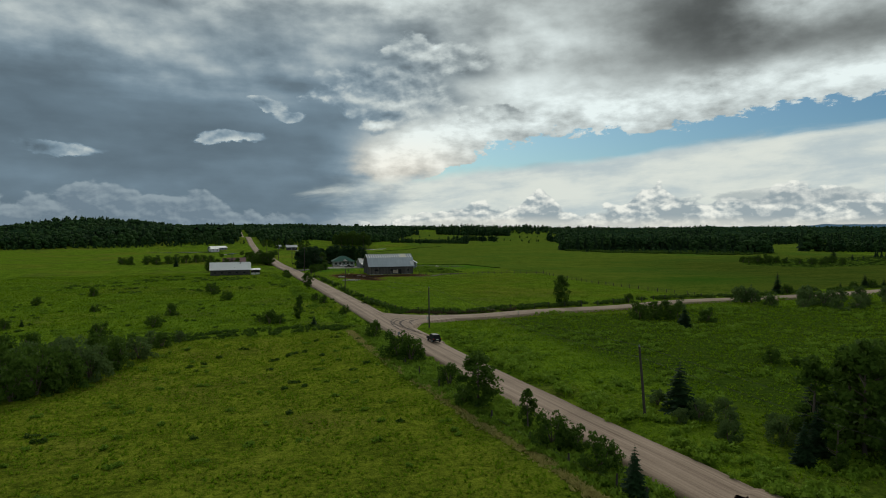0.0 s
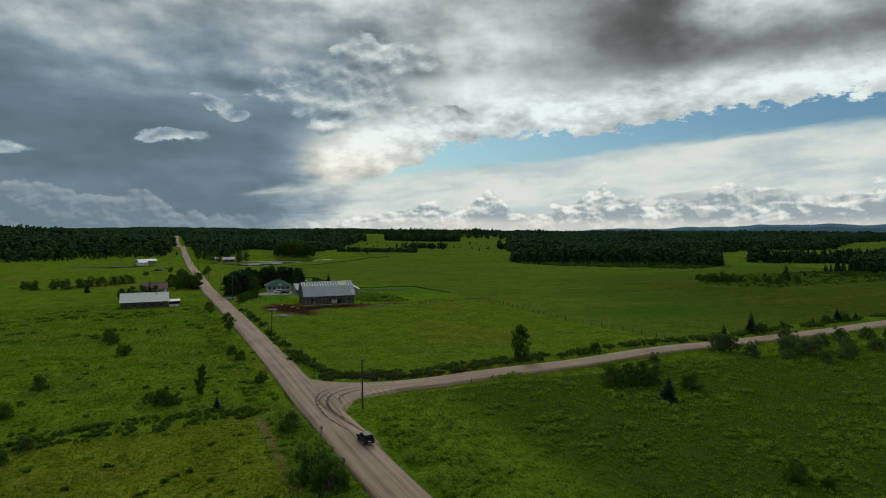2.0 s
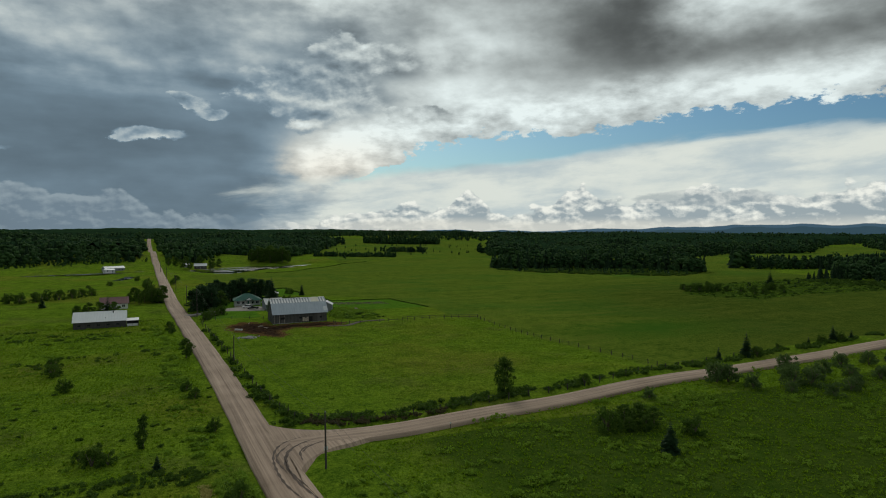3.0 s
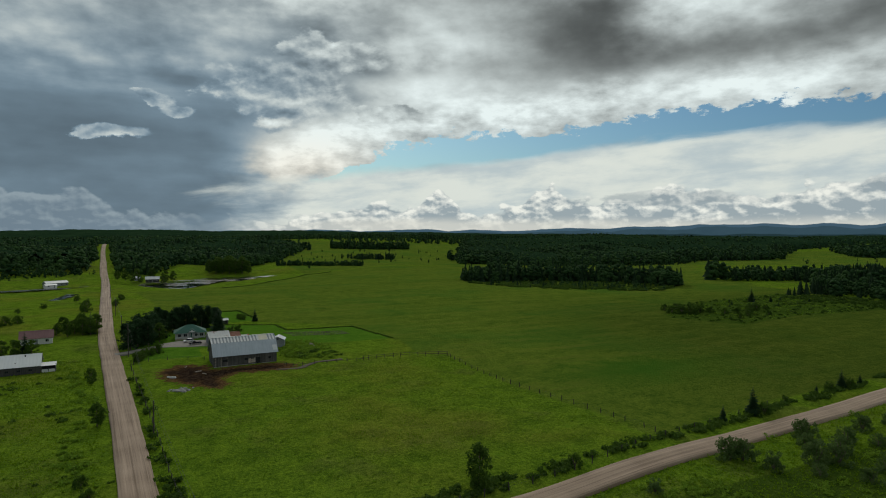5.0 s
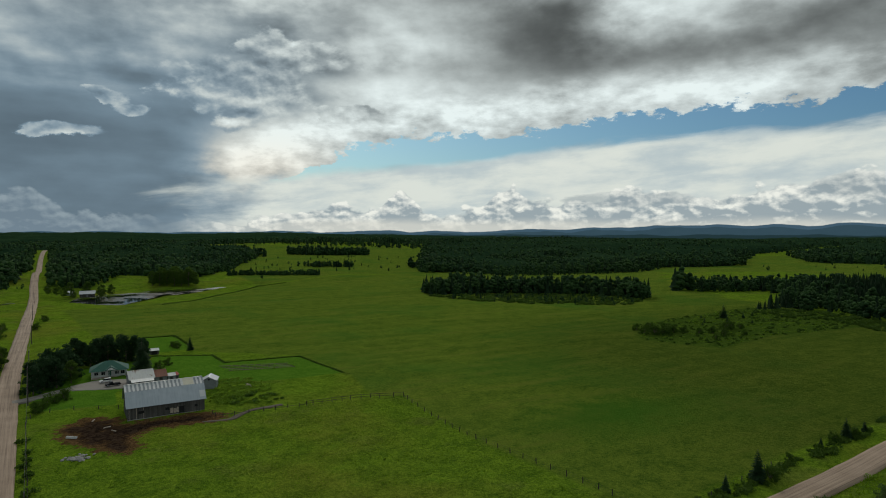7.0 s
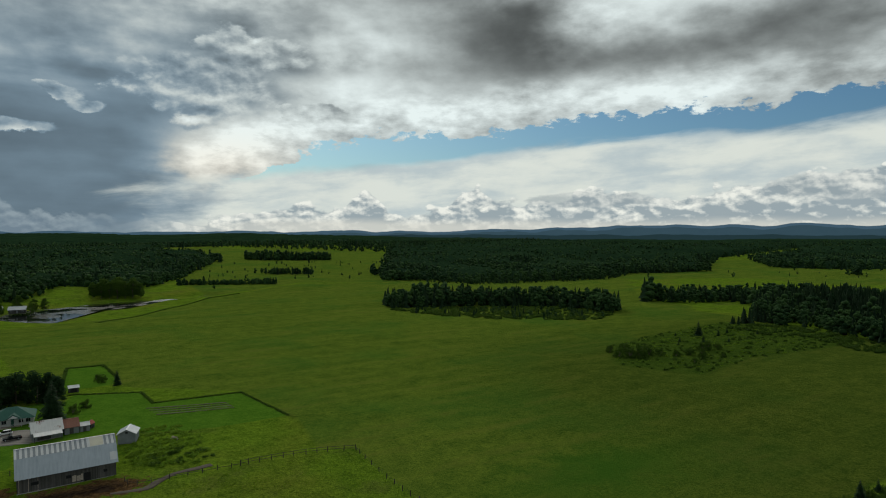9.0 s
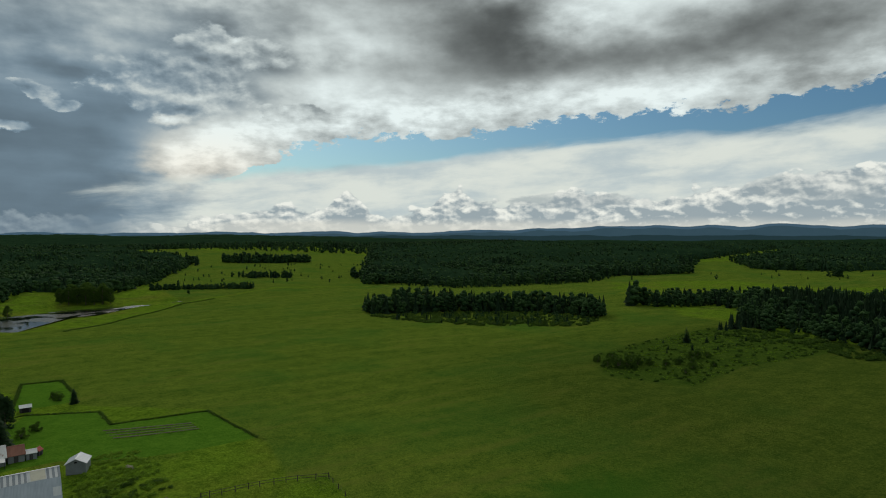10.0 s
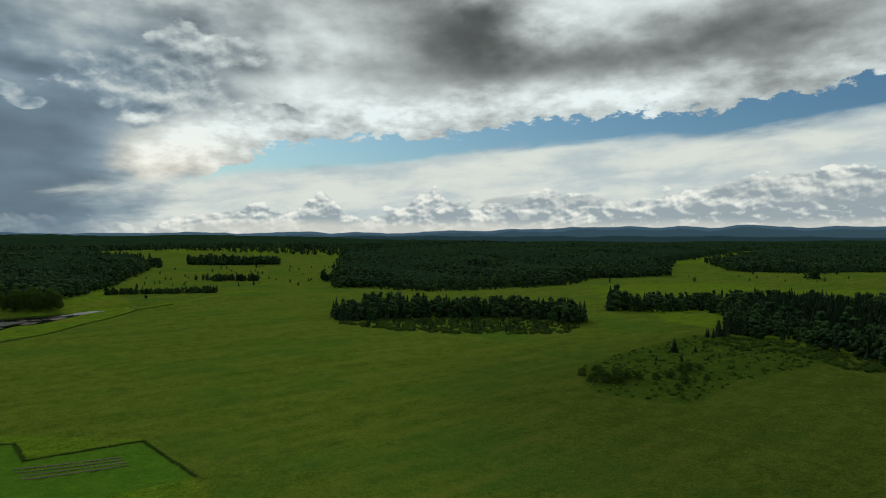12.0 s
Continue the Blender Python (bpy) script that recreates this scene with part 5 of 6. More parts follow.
BARN_WOOD = wood_material("weathered_boards", (0.026, 0.024, 0.021), (0.125, 0.117, 0.106))
DARK_WOOD = wood_material("dark_boards", (0.030, 0.028, 0.027), (0.085, 0.080, 0.076), 0.18)
BARN_SHEET = sheet_material("galvanised_sheet", (0.30, 0.34, 0.38), (0.46, 0.50, 0.54), 0.5, 0.55)
STREAK_LIGHT = sheet_material("bleached_sheet", (0.50, 0.51, 0.51), (0.66, 0.66, 0.65), 0.6, 0.2)
STREAK_DARK = sheet_material("dull_sheet", (0.20, 0.22, 0.24), (0.30, 0.32, 0.34), 0.6, 0.3)
WHITE_SHEET = sheet_material("white_sheet", (0.66, 0.67, 0.67), (0.80, 0.80, 0.79), 0.5, 0.0, 0.9)
GREEN_SHEET = sheet_material("green_sheet", (0.014, 0.080, 0.058), (0.034, 0.130, 0.096), 0.85, 0.0)
RUSTY_SHEET = sheet_material("rusting_sheet", (0.50, 0.50, 0.48), (0.66, 0.66, 0.64), 0.65, 0.1, 0.25, 0.06)
RUST_SHEET = sheet_material("rusted_sheet", (0.16, 0.060, 0.036), (0.26, 0.10, 0.060), 0.75, 0.0)
MAROON_SHEET = sheet_material("maroon_roof", (0.14, 0.065, 0.068), (0.22, 0.11, 0.11), 0.7, 0.0)
GREY_SHEET = sheet_material("grey_sheet", (0.40, 0.42, 0.44), (0.54, 0.56, 0.58), 0.5, 0.4)
SIDING = plain("white_siding", (0.62, 0.62, 0.60), 0.7, 0, 0.12, 0.8, 9, 0.1)
GREY_SIDING = plain("grey_siding", (0.20, 0.215, 0.225), 0.8, 0, 0.2, 0.8, 9, 0.1)
PALE_BOARD = plain("pale_boards", (0.42, 0.35, 0.28), 0.85, 0, 0.3, 2, 12, 0.2)
CREAM = plain("cream_sheet", (0.58, 0.54, 0.42), 0.6, 0, 0.12, 1, 9, 0.1)
RED_PAINT = plain("red_paint", (0.34, 0.055, 0.035), 0.7, 0, 0.3, 2, 12, 0.2)
# near-black for panels on solid faces: an opening's inner shade put into colour
OPENING_SHADE = plain("opening_shade", (0.012, 0.012, 0.012), 0.95, 0, 0.2, 2, 9, 0)
STONE = plain("field_stone", (0.30, 0.285, 0.27), 0.9, 0, 0.4, 1.5, 8, 0.5)
POLE_WOOD = plain("pole_wood", (0.060, 0.050, 0.042), 0.9, 0, 0.35, 1.2, 12, 0.3)
WIRE = plain("wire", (0.04, 0.04, 0.04), 0.6, 0.5, 0.1, 2, 9, 0)
GLASS = bpy.data.materials.new("window_glass")
GLASS.use_nodes = True
_g = GLASS.node_tree.nodes["Principled BSDF"]
_g.inputs["Base Color"].default_value, _g.inputs["Roughness"].default_value = (0.02, 0.025, 0.03, 1), 0.05


def place(name, x, y, turn, label, category, group="", sink=0.0):
    ob = new(name)
    ob.matrix_basis = pose(x, y, ground_z(x, y) - sink, 0, 0, turn)
    return tagged(ob, label, category, group)


def window(parent, x0, x1, z0, z1, y, frame_mat=None, name="window"):
    """A window in a wall that faces -y: frame with panes set back in it."""
    w = block(name, (x0, x1, y - 0.05, y + 0.06, z0, z1), frame_mat or SIDING, parent, "framed window")
    mid = (x0 + x1) / 2
    block("pane", (x0 + 0.08, mid - 0.03, y - 0.065, y - 0.045, z0 + 0.08, z1 - 0.08), GLASS, w)
    block("pane", (mid + 0.03, x1 - 0.08, y - 0.065, y - 0.045, z0 + 0.08, z1 - 0.08), GLASS, w)
    return w


def gable_building(name, x, y, turn, length, depth, wall_h, ridge_h, wall_mat, roof_mat, label, category, over=0.4, sink=0.25, openings=True, front=None):
    """A plain gabled building; its front wall stands on the local x axis and faces -y."""
    ob = place(name, x, y, turn, label, category, "", sink)
    h, r = wall_h + sink, ridge_h + sink
    block("wall", (0, length, 0, 0.16, 0, h), wall_mat, ob)
    block("wall", (0, length, depth - 0.16, depth, 0, h), wall_mat, ob)
    gable = [(0.16, 0), (depth - 0.16, 0), (depth - 0.16, h), (depth / 2, r - 0.12), (0.16, h)]
    prism("gable_wall", gable, 0, 0.16, wall_mat, ob)
    prism("gable_wall", gable, length - 0.16, length, wall_mat, ob)
    s = (r - h) / (depth / 2)
    slab("roof_slope", (-over, h - over * s), (depth / 2 - 0.01, r), -over, length + over, 0.09, roof_mat, ob)
    slab("roof_slope", (depth + over, h - over * s), (depth / 2 + 0.01, r), -over, length + over, 0.09, roof_mat, ob)
    block("ridge_cap", (-over, length + over, depth / 2 - 0.16, depth / 2 + 0.16, r + 0.06, r + 0.13), roof_mat, ob)
    if openings:
        n = max(2, int(length / 3.2))
        for k in range(n):
            c = length * (k + 0.5) / n
            if k == n // 2:
                d = block("door", (c - 0.45, c + 0.45, -0.05, 0.05, sink, sink + 2.0), GREY_SIDING, ob, "plain grey door")
                block("door_handle", (c + 0.30, c + 0.36, -0.11, -0.05, sink + 1.0, sink + 1.1), WIRE, d)
            else:
                window(ob, c - 0.6, c + 0.6, sink + 0.9, sink + 2.0, 0.0)
    return ob


def barn():
    """The grey board barn with its two-pitched metal roof; front wall on the local x axis."""
    L, D, base = 19.7, 11.0, 0.4
    ob = place("barn", 50.6, 265.9, 1.5, "weathered grey board barn with a streaked metal roof", "barn", "", base)
    eave, brk, ridge = (0.0, 3.9 + base), (2.7, 7.1 + base), (5.5, 8.5 + base)
    block("front_wall", (0, L, 0, 0.2, 0, eave[1]), BARN_WOOD, ob)
    block("back_wall", (0, L, D - 0.2, D, 0, eave[1]), BARN_WOOD, ob)
    prof = [(0.2, 0), (D - 0.2, 0), (D - 0.2, eave[1]), (D - brk[0], brk[1] - 0.12), (D / 2, ridge[1] - 0.12), (brk[0], brk[1] - 0.12), (0.2, eave[1])]
    prism("gable_wall", prof, 0, 0.2, BARN_WOOD, ob)
    prism("gable_wall", prof, L - 0.2, L, BARN_WOOD, ob)
    block("sill_stones", (-0.08, L + 0.08, -0.08, 0.3, -0.2, 0.55), STONE, ob, "rough grey stone footing")
    for a, b in ((-0.45, 7.4), (7.4, 14.6), (14.6, L + 0.45)):
        slab("roof_slope", (-0.5, eave[1] - 0.6), brk, a, b, 0.07, BARN_SHEET, ob, "dull blue-grey roofing sheets")
        slab("roof_slope", (D + 0.5, eave[1] - 0.6), (D - brk[0], brk[1]), a, b, 0.07, BARN_SHEET, ob)
    n = 40
    w = (L + 0.9) / n
    for k in range(n):
        x0 = -0.45 + k * w
        bright = k % 2 == 0
        if 29 <= k <= 33:
            bright = True
        slab("roof_sheet", brk, ridge, x0, x0 + w, 0.08 if bright else 0.06, STREAK_LIGHT if bright else STREAK_DARK, ob)
    slab("roof_slope", (D - brk[0], brk[1]), (D - ridge[0], ridge[1]), -0.45, L + 0.45, 0.07, STREAK_LIGHT, ob)
    block("ridge_cap", (-0.45, L + 0.45, D / 2 - 0.2, D / 2 + 0.2, ridge[1] + 0.05, ridge[1] + 0.13), STREAK_LIGHT, ob)
    slab("roof_patch", (brk[0] + 0.1, brk[1] + 0.13), (ridge[0] - 0.1, ridge[1] + 0.12), 14.6, 17.4, 0.03, CREAM, ob, "cream replacement sheet on the roof")
    slab("roof_patch", (0.0, eave[1] + 0.09), (1.3, eave[1] + 1.6), 18.5, 20.0, 0.03, STREAK_LIGHT, ob, "bright replacement sheet on the roof")
    d = block("door", (13.0, 14.3, -0.06, -0.0, base, base + 2.1), OPENING_SHADE, ob, "doorway drawn as a panel of painted shade")
    block("door_frame", (12.85, 13.0, -0.10, 0.02, base, base + 2.25), DARK_WOOD, d)
    block("door_frame", (14.3, 14.45, -0.10, 0.02, base, base + 2.25), DARK_WOOD, d)
    for x0, x1, z0, z1 in ((10.6, 11.4, 0.5, 1.9), (11.5, 12.3, 0.5, 1.7), (12.35, 12.8, 0.5, 2.0)):
        block("patch_board", (x0, x1, -0.05, -0.0, base + z0, base + z1), PALE_BOARD, ob, "bare pale replacement boards")
    for x0, x1, z0, z1 in ((2.6, 4.0, 1.5, 2.2), (9.4, 10.4, 1.5, 2.2), (17.0, 17.8, 1.4, 2.0)):
        wdw = block("window", (x0, x1, -0.05, 0.02, base + z0, base + z1), OPENING_SHADE, ob, "unglazed window drawn as a panel of painted shade")
        block("lintel", (x0 - 0.1, x1 + 0.1, -0.09, 0.0, base + z1, base + z1 + 0.12), DARK_WOOD, wdw)
    for k in range(5):
        c = 0.35 + k * 0.9
        block("corner_board", (c - 0.05, c + 0.05, -0.03, -0.0, 0.5, eave[1]), DARK_WOOD if k % 2 else PALE_BOARD, ob)
    bm = bmesh.new()
    box(bm, -0.06, 0.0, 3.8, 7.0, base, base + 3.0)
    part("barn_door", bm_mesh("barn_door", bm, DARK_WOOD), ob, "dark gable door")
    return ob


barn()


def white_barn():
    ob = gable_building("livestock_barn", -14.2, 283.0, 1.5, 16.2, 9.0, 2.6, 5.4, DARK_WOOD, WHITE_SHEET, "long low dark barn with a white metal roof", "barn", 0.4, 0.3, False)
    bm = bmesh.new()
    bmesh.ops.create_cone(bm, cap_ends=True, segments=10, radius1=0.22, radius2=0.18, depth=0.9, matrix=Matrix.Translation((12.2, 3.6, 5.3)))
    part("vent_pipe", bm_mesh("vent_pipe", bm, WIRE), ob, "dark roof vent")
    block("roof_stain", (9.6, 10.0, 1.2, 1.5, 3.75, 3.90), DARK_WOOD, ob, "small dark roof hatch")
    for k in range(5):
        window(ob, 1.2 + k * 3.0, 2.2 + k * 3.0, 1.2, 1.9, 0.0, DARK_WOOD)
    ob2 = place("lean_to_shed", 2.3, 283.6, 1.5, "open lean-to shed with white front boards", "shed", "", 0.2)
    block("back_wall", (0, 3.8, 2.9, 3.0, 0, 2.7), DARK_WOOD, ob2)
    block("side_wall", (3.7, 3.8, 0, 2.9, 0, 2.5), DARK_WOOD, ob2)
    block("front_panel", (0, 3.8, 0, 0.1, 0, 1.15), SIDING, ob2, "white painted half wall")
    for px in (0.0, 1.85, 3.65):
        block("post", (px, px + 0.12, -0.14, -0.02, 0, 2.3), DARK_WOOD, ob2)
    slab("roof_slope", (-0.4, 2.25), (3.1, 2.75), -0.1, 4.0, 0.08, WHITE_SHEET, ob2)


white_barn()


def hip_roof(name, x0, x1, y0, y1, z, rise, mat, parent, label=""):
    bm = bmesh.new()
    half = (y1 - y0) / 2
    lo = [bm.verts.new(p) for p in ((x0, y0, z), (x1, y0, z), (x1, y1, z), (x0, y1, z))]
    a, b = bm.verts.new((x0 + half, y0 + half, z + rise)), bm.verts.new((x1 - half, y0 + half, z + rise))
    for f in ((lo[0], lo[1], b, a), (lo[1], lo[2], b), (lo[2], lo[3], a, b), (lo[3], lo[0], a), (lo[3], lo[2], lo[1], lo[0])):
        bm.faces.new(f)
    return part(name, bm_mesh(name, bm, mat), parent, label)


def green_house():
    ob = place("house", 42.8, 322.6, -3.0, "white bungalow with a green metal hip roof", "house", "", 0.3)
    L, D, h = 11.0, 9.0, 2.9
    for n, d in (("wall", (0, L, 1.8, 1.96, 0, h)), ("wall", (0, L, D - 0.16, D, 0, h)), ("wall", (0, 0.16, 1.96, D - 0.16, 0, h)), ("wall", (L - 0.16, L, 1.96, D - 0.16, 0, h))):
        block(n, d, SIDING, ob)
    hip_roof("roof", -0.6, L + 0.6, -0.3, D + 0.5, h, 2.7, GREEN_SHEET, ob, "green ribbed metal roof")
    bm = bmesh.new()
    v = [bm.verts.new(p) for p in ((4.0, -0.45, h + 0.1), (8.2, -0.45, h + 0.1), (6.1, -0.45, h + 1.5), (6.1, 3.0, h + 1.5), (4.0, 0.3, h + 0.1), (8.2, 0.3, h + 0.1))]
    bm.faces.new((v[0], v[1], v[2]))
    bm.faces.new((v[0], v[2], v[3], v[4]))
    bm.faces.new((v[1], v[5], v[3], v[2]))
    part("dormer_roof", bm_mesh("dormer_roof", bm, GREEN_SHEET), ob)
    bm = bmesh.new()
    v = [bm.verts.new(p) for p in ((4.7, -0.5, h + 0.25), (7.5, -0.5, h + 0.25), (6.1, -0.5, h + 1.15), (4.7, -0.46, h + 0.25), (7.5, -0.46, h + 0.25), (6.1, -0.46, h + 1.15))]
    for f in ((0, 1, 2), (5, 4, 3), (0, 3, 4, 1), (1, 4, 5, 2), (2, 5, 3, 0)):
        bm.faces.new([v[i] for i in f])
    part("gable_panel", bm_mesh("gable_panel", bm, SIDING), ob, "white triangular gable panel")
    block("porch_floor", (0, L, -0.2, 1.8, 0, 0.5), PALE_BOARD, ob)
    for k in range(5):
        block("porch_post", (0.1 + k * 2.65, 0.22 + k * 2.65, -0.15, -0.03, 0.5, h), SIDING, ob)
    block("porch_rail", (0.2, L - 0.2, -0.12, -0.06, 1.25, 1.35), SIDING, ob)
    for x0 in (0.9, 3.0, 7.2, 9.0):
        window(ob, x0, x0 + 1.3, 1.2, 2.4, 1.8)
    d = block("door", (5.2, 6.1, 1.74, 1.84, 0.5, 2.5), GREEN_SHEET, ob, "dark green front door")
    block("door_handle", (5.95, 6.0, 1.66, 1.74, 1.4, 1.5), WIRE, d)


green_house()
garage = gable_building("garage", 53.5, 303.5, 4.0, 7.2, 7.6, 2.4, 4.4, GREY_SIDING, RUSTY_SHEET, "grey garage with a whitish rust-stained metal roof", "garage", 0.35, 0.25, False)
block("garage_door", (1.2, 4.4, -0.05, 0.02, 0.25, 2.45), DARK_WOOD, garage, "dark garage door")
slab("lean_to_roof", (-2.2, 2.0), (-0.3, 2.55), 0.2, 7.0, 0.07, STREAK_LIGHT, garage, "pale sheet lean-to roof")
for px in (0.3, 3.4, 6.7):
    block("post", (px, px + 0.12, -2.1, -1.98, 0, 2.0), DARK_WOOD, garage)
rust = gable_building("rusty_shed", 61.2, 305.0, 4.0, 3.6, 6.4, 2.0, 3.6, GREY_SIDING, RUST_SHEET, "low shed with a rusted red roof", "shed", 0.25, 0.2, False)
block("door", (1.2, 2.2, -0.05, 0.02, 0.2, 1.9), DARK_WOOD, rust, "dark plank door")
small = gable_building("small_shed", 65.1, 305.6, 4.0, 2.4, 3.0, 1.7, 2.3, GREY_SIDING, STREAK_LIGHT, "small shed with a pale sheet roof", "shed", 0.15, 0.2, False)
block("door", (0.7, 1.5, -0.05, 0.02, 0.2, 1.7), DARK_WOOD, small, "dark plank door")
grey = gable_building("garden_shed", 76.9, 285.6, 72.0, 4.8, 4.4, 2.5, 3.6, GREY_SIDING, GREY_SHEET, "grey metal-roofed shed standing alone", "shed", 0.3, 0.2, False)
block("loft_opening", (4.74, 4.83, 1.9, 2.5, 2.75, 3.2), OPENING_SHADE, grey, "loft opening drawn as a panel of painted shade")
block("loft_opening", (-0.03, 0.06, 1.9, 2.5, 2.75, 3.2), OPENING_SHADE, grey, "loft opening drawn as a panel of painted shade")
coop = gable_building("chicken_coop", 68.0, 307.8, 60.0, 1.9, 1.6, 1.3, 2.0, DARK_WOOD, RED_PAINT, "tiny dark coop with a red roof", "coop", 0.12, 0.1, False)
block("hatch", (0.6, 1.2, -0.04, 0.02, 0.1, 0.9), OPENING_SHADE, coop, "dark hatch")
shelter = gable_building("yard_shelter", 64.6, 361.0, 2.0, 3.2, 2.6, 1.7, 2.3, DARK_WOOD, WHITE_SHEET, "small dark shelter with a white roof", "shed", 0.25, 0.1, False)
block("opening", (0.5, 2.6, -0.04, 0.02, 0.1, 1.6), OPENING_SHADE, shelter, "open front drawn as a panel of painted shade")
gable_building("house", -10.5, 340.5, 4.0, 10.5, 7.5, 2.7, 4.9, SIDING, MAROON_SHEET, "white bungalow with a maroon roof", "house", 0.5, 0.3)
gable_building("farm_building", -31.0, 632.0, 27.0, 16.0, 7.0, 2.8, 4.2, GREY_SIDING, WHITE_SHEET, "long white-roofed farm building beside the road", "farm building", 0.4, 0.3)
gable_building("farm_annex", -30.5, 624.5, 27.0, 8.0, 5.0, 2.2, 3.0, SIDING, WHITE_SHEET, "low white annex before the farm building", "farm building", 0.3, 0.3)
gable_building("house", 39.5, 650.0, -4.0, 10.5, 7.5, 2.6, 4.6, DARK_WOOD, GREY_SHEET, "brown house with a pale roof near the pond", "house", 0.5, 0.3)
gable_building("cottage", 30.5, 660.0, -4.0, 5.0, 4.5, 2.0, 3.2, GREY_SIDING, WHITE_SHEET, "small grey cottage near the pond", "house", 0.3, 0.3)


# ---------- vehicles ----------
PLAN = 1.22  # metres to one unit of the plan


def car(name, x, y, turn, paint, label, truck=False):
    """A car on its wheels, nose along local +y."""
    ob = place(name, x, y, turn, label, "car")
    ob.location.z += 0.17
    ob.scale = (1 / PLAN, 1 / PLAN, 1 / PLAN)
    L, W = (5.4, 1.95) if truck else (4.5, 1.82)
    h = 0.95
    bm = bmesh.new()
    prof = [(-L / 2, 0.38), (L / 2, 0.36), (L / 2 + 0.02, 0.72), (L / 2 - 0.25, h - 0.06), (L / 2 - 1.15, h + 0.06), (-L / 2 + 0.1, h + 0.04), (-L / 2 - 0.02, 0.8)]
    a, b = [bm.verts.new((-W / 2, p, q)) for p, q in prof], [bm.verts.new((W / 2, p, q)) for p, q in prof]
    bm.faces.new(a)
    bm.faces.new(b[::-1])
    for i in range(len(prof)):
        bm.faces.new((a[i], b[i], b[(i + 1) % len(prof)], a[(i + 1) % len(prof)]))
    part("body", bm_mesh("body", bm, paint, 0.06), ob)
    y0, y1 = (-0.35, 1.35) if truck else (-L / 2 + 0.15, 1.15)
    bm = bmesh.new()
    lo = [bm.verts.new(p) for p in ((-W / 2 + 0.06, y0, h), (W / 2 - 0.06, y0, h), (W / 2 - 0.06, y1, h), (-W / 2 + 0.06, y1, h))]
    hi = [bm.verts.new(p) for p in ((-W / 2 + 0.24, y0 + 0.3, 1.58), (W / 2 - 0.24, y0 + 0.3, 1.58), (W / 2 - 0.24, y1 - 0.75, 1.58), (-W / 2 + 0.24, y1 - 0.75, 1.58))]
    for i in range(4):
        bm.faces.new((lo[i], lo[(i + 1) % 4], hi[(i + 1) % 4], hi[i]))
    bm.faces.new(hi)
    part("windows", bm_mesh("windows", bm, TINTED, 0.03), ob, "dark tinted glass")
    block("roof", (-W / 2 + 0.22, W / 2 - 0.22, y0 + 0.28, y1 - 0.73, 1.57, 1.64), paint, ob, "", 0.02)
    if truck:
        block("cargo_bed", (-W / 2 + 0.12, W / 2 - 0.12, -L / 2 + 0.15, -0.55, h + 0.02, h + 0.06), OPENING_SHADE, ob, "open bed drawn as a plate of painted shade")
    for sx in (-1, 1):
        for wy in (-L / 2 + 0.85, L / 2 - 0.85):
            bm = bmesh.new()
            bmesh.ops.create_cone(bm, cap_ends=True, segments=18, radius1=0.35, radius2=0.35, depth=0.24, matrix=pose(sx * (W / 2 - 0.10), wy, 0.34, 0, 90, 0))
            w = part("wheel", bm_mesh("tyre", bm, TYRE), ob, "black tyre")
            bm = bmesh.new()
            bmesh.ops.create_cone(bm, cap_ends=True, segments=14, radius1=0.21, radius2=0.21, depth=0.26, matrix=pose(sx * (W / 2 - 0.10), wy, 0.34, 0, 90, 0))
            part("rim", bm_mesh("rim", bm, GREY_SHEET), w)
        block("tail_light", (sx * W / 2 - 0.16 * (sx > 0) - 0.0 * sx, sx * W / 2 + 0.16 * (sx < 0), -L / 2 - 0.05, -L / 2 + 0.08, 0.72, 0.92), TAIL, ob, "red tail light")
        block("headlight", (sx * W / 2 - 0.36 * (sx > 0) - 0.02 * sx, sx * W / 2 + 0.36 * (sx < 0) - 0.02 * sx, L / 2 - 0.06, L / 2 + 0.04, 0.66, 0.80), GREY_SHEET, ob, "clear headlight")
        block("mirror", (sx * (W / 2 + 0.08) - 0.09, sx * (W / 2 + 0.08) + 0.09, 0.62, 0.74, 0.98, 1.12), paint, ob)
    block("bumper", (-W / 2 + 0.1, W / 2 - 0.1, -L / 2 - 0.09, -L / 2, 0.42, 0.60), TYRE, ob, "black plastic bumper")
    block("number_plate", (-0.25, 0.25, -L / 2 - 0.045, -L / 2 - 0.02, 0.66, 0.78), SIDING, ob, "plain white plate")
    return ob


def paint_material(name, rgb):
    m, tree, s = material(name)
    n = noise_of(tree, 1.5, 4)
    tree.links.new(blend(tree, n, tuple(v * 0.8 for v in rgb), rgb), s.inputs["Base Color"])
    s.inputs["Roughness"].default_value = 0.45
    s.inputs["Specular IOR Level"].default_value = 0.10
    return m


BLACK_PAINT, WHITE_PAINT = paint_material("black_paint", (0.012, 0.013, 0.016)), paint_material("white_paint", (0.80, 0.80, 0.80))
TINTED = paint_material("tinted_glass", (0.010, 0.012, 0.014))
TYRE = plain("tyre_rubber", (0.018, 0.018, 0.018), 0.9, 0, 0.2, 3, 20, 0.1)
TAIL = plain("tail_glass", (0.35, 0.01, 0.01), 0.2, 0, 0.1, 3, 20, 0)
car("car", 32.2, 107.6, 4.0, BLACK_PAINT, "black hatchback driving on the gravel road")
car("car", 47.0, 315.0, 98.0, WHITE_PAINT, "white car parked on the gravel yard")
car("pickup_truck", 48.8, 308.6, 95.0, BLACK_PAINT, "black pickup truck parked beside the barn", True)


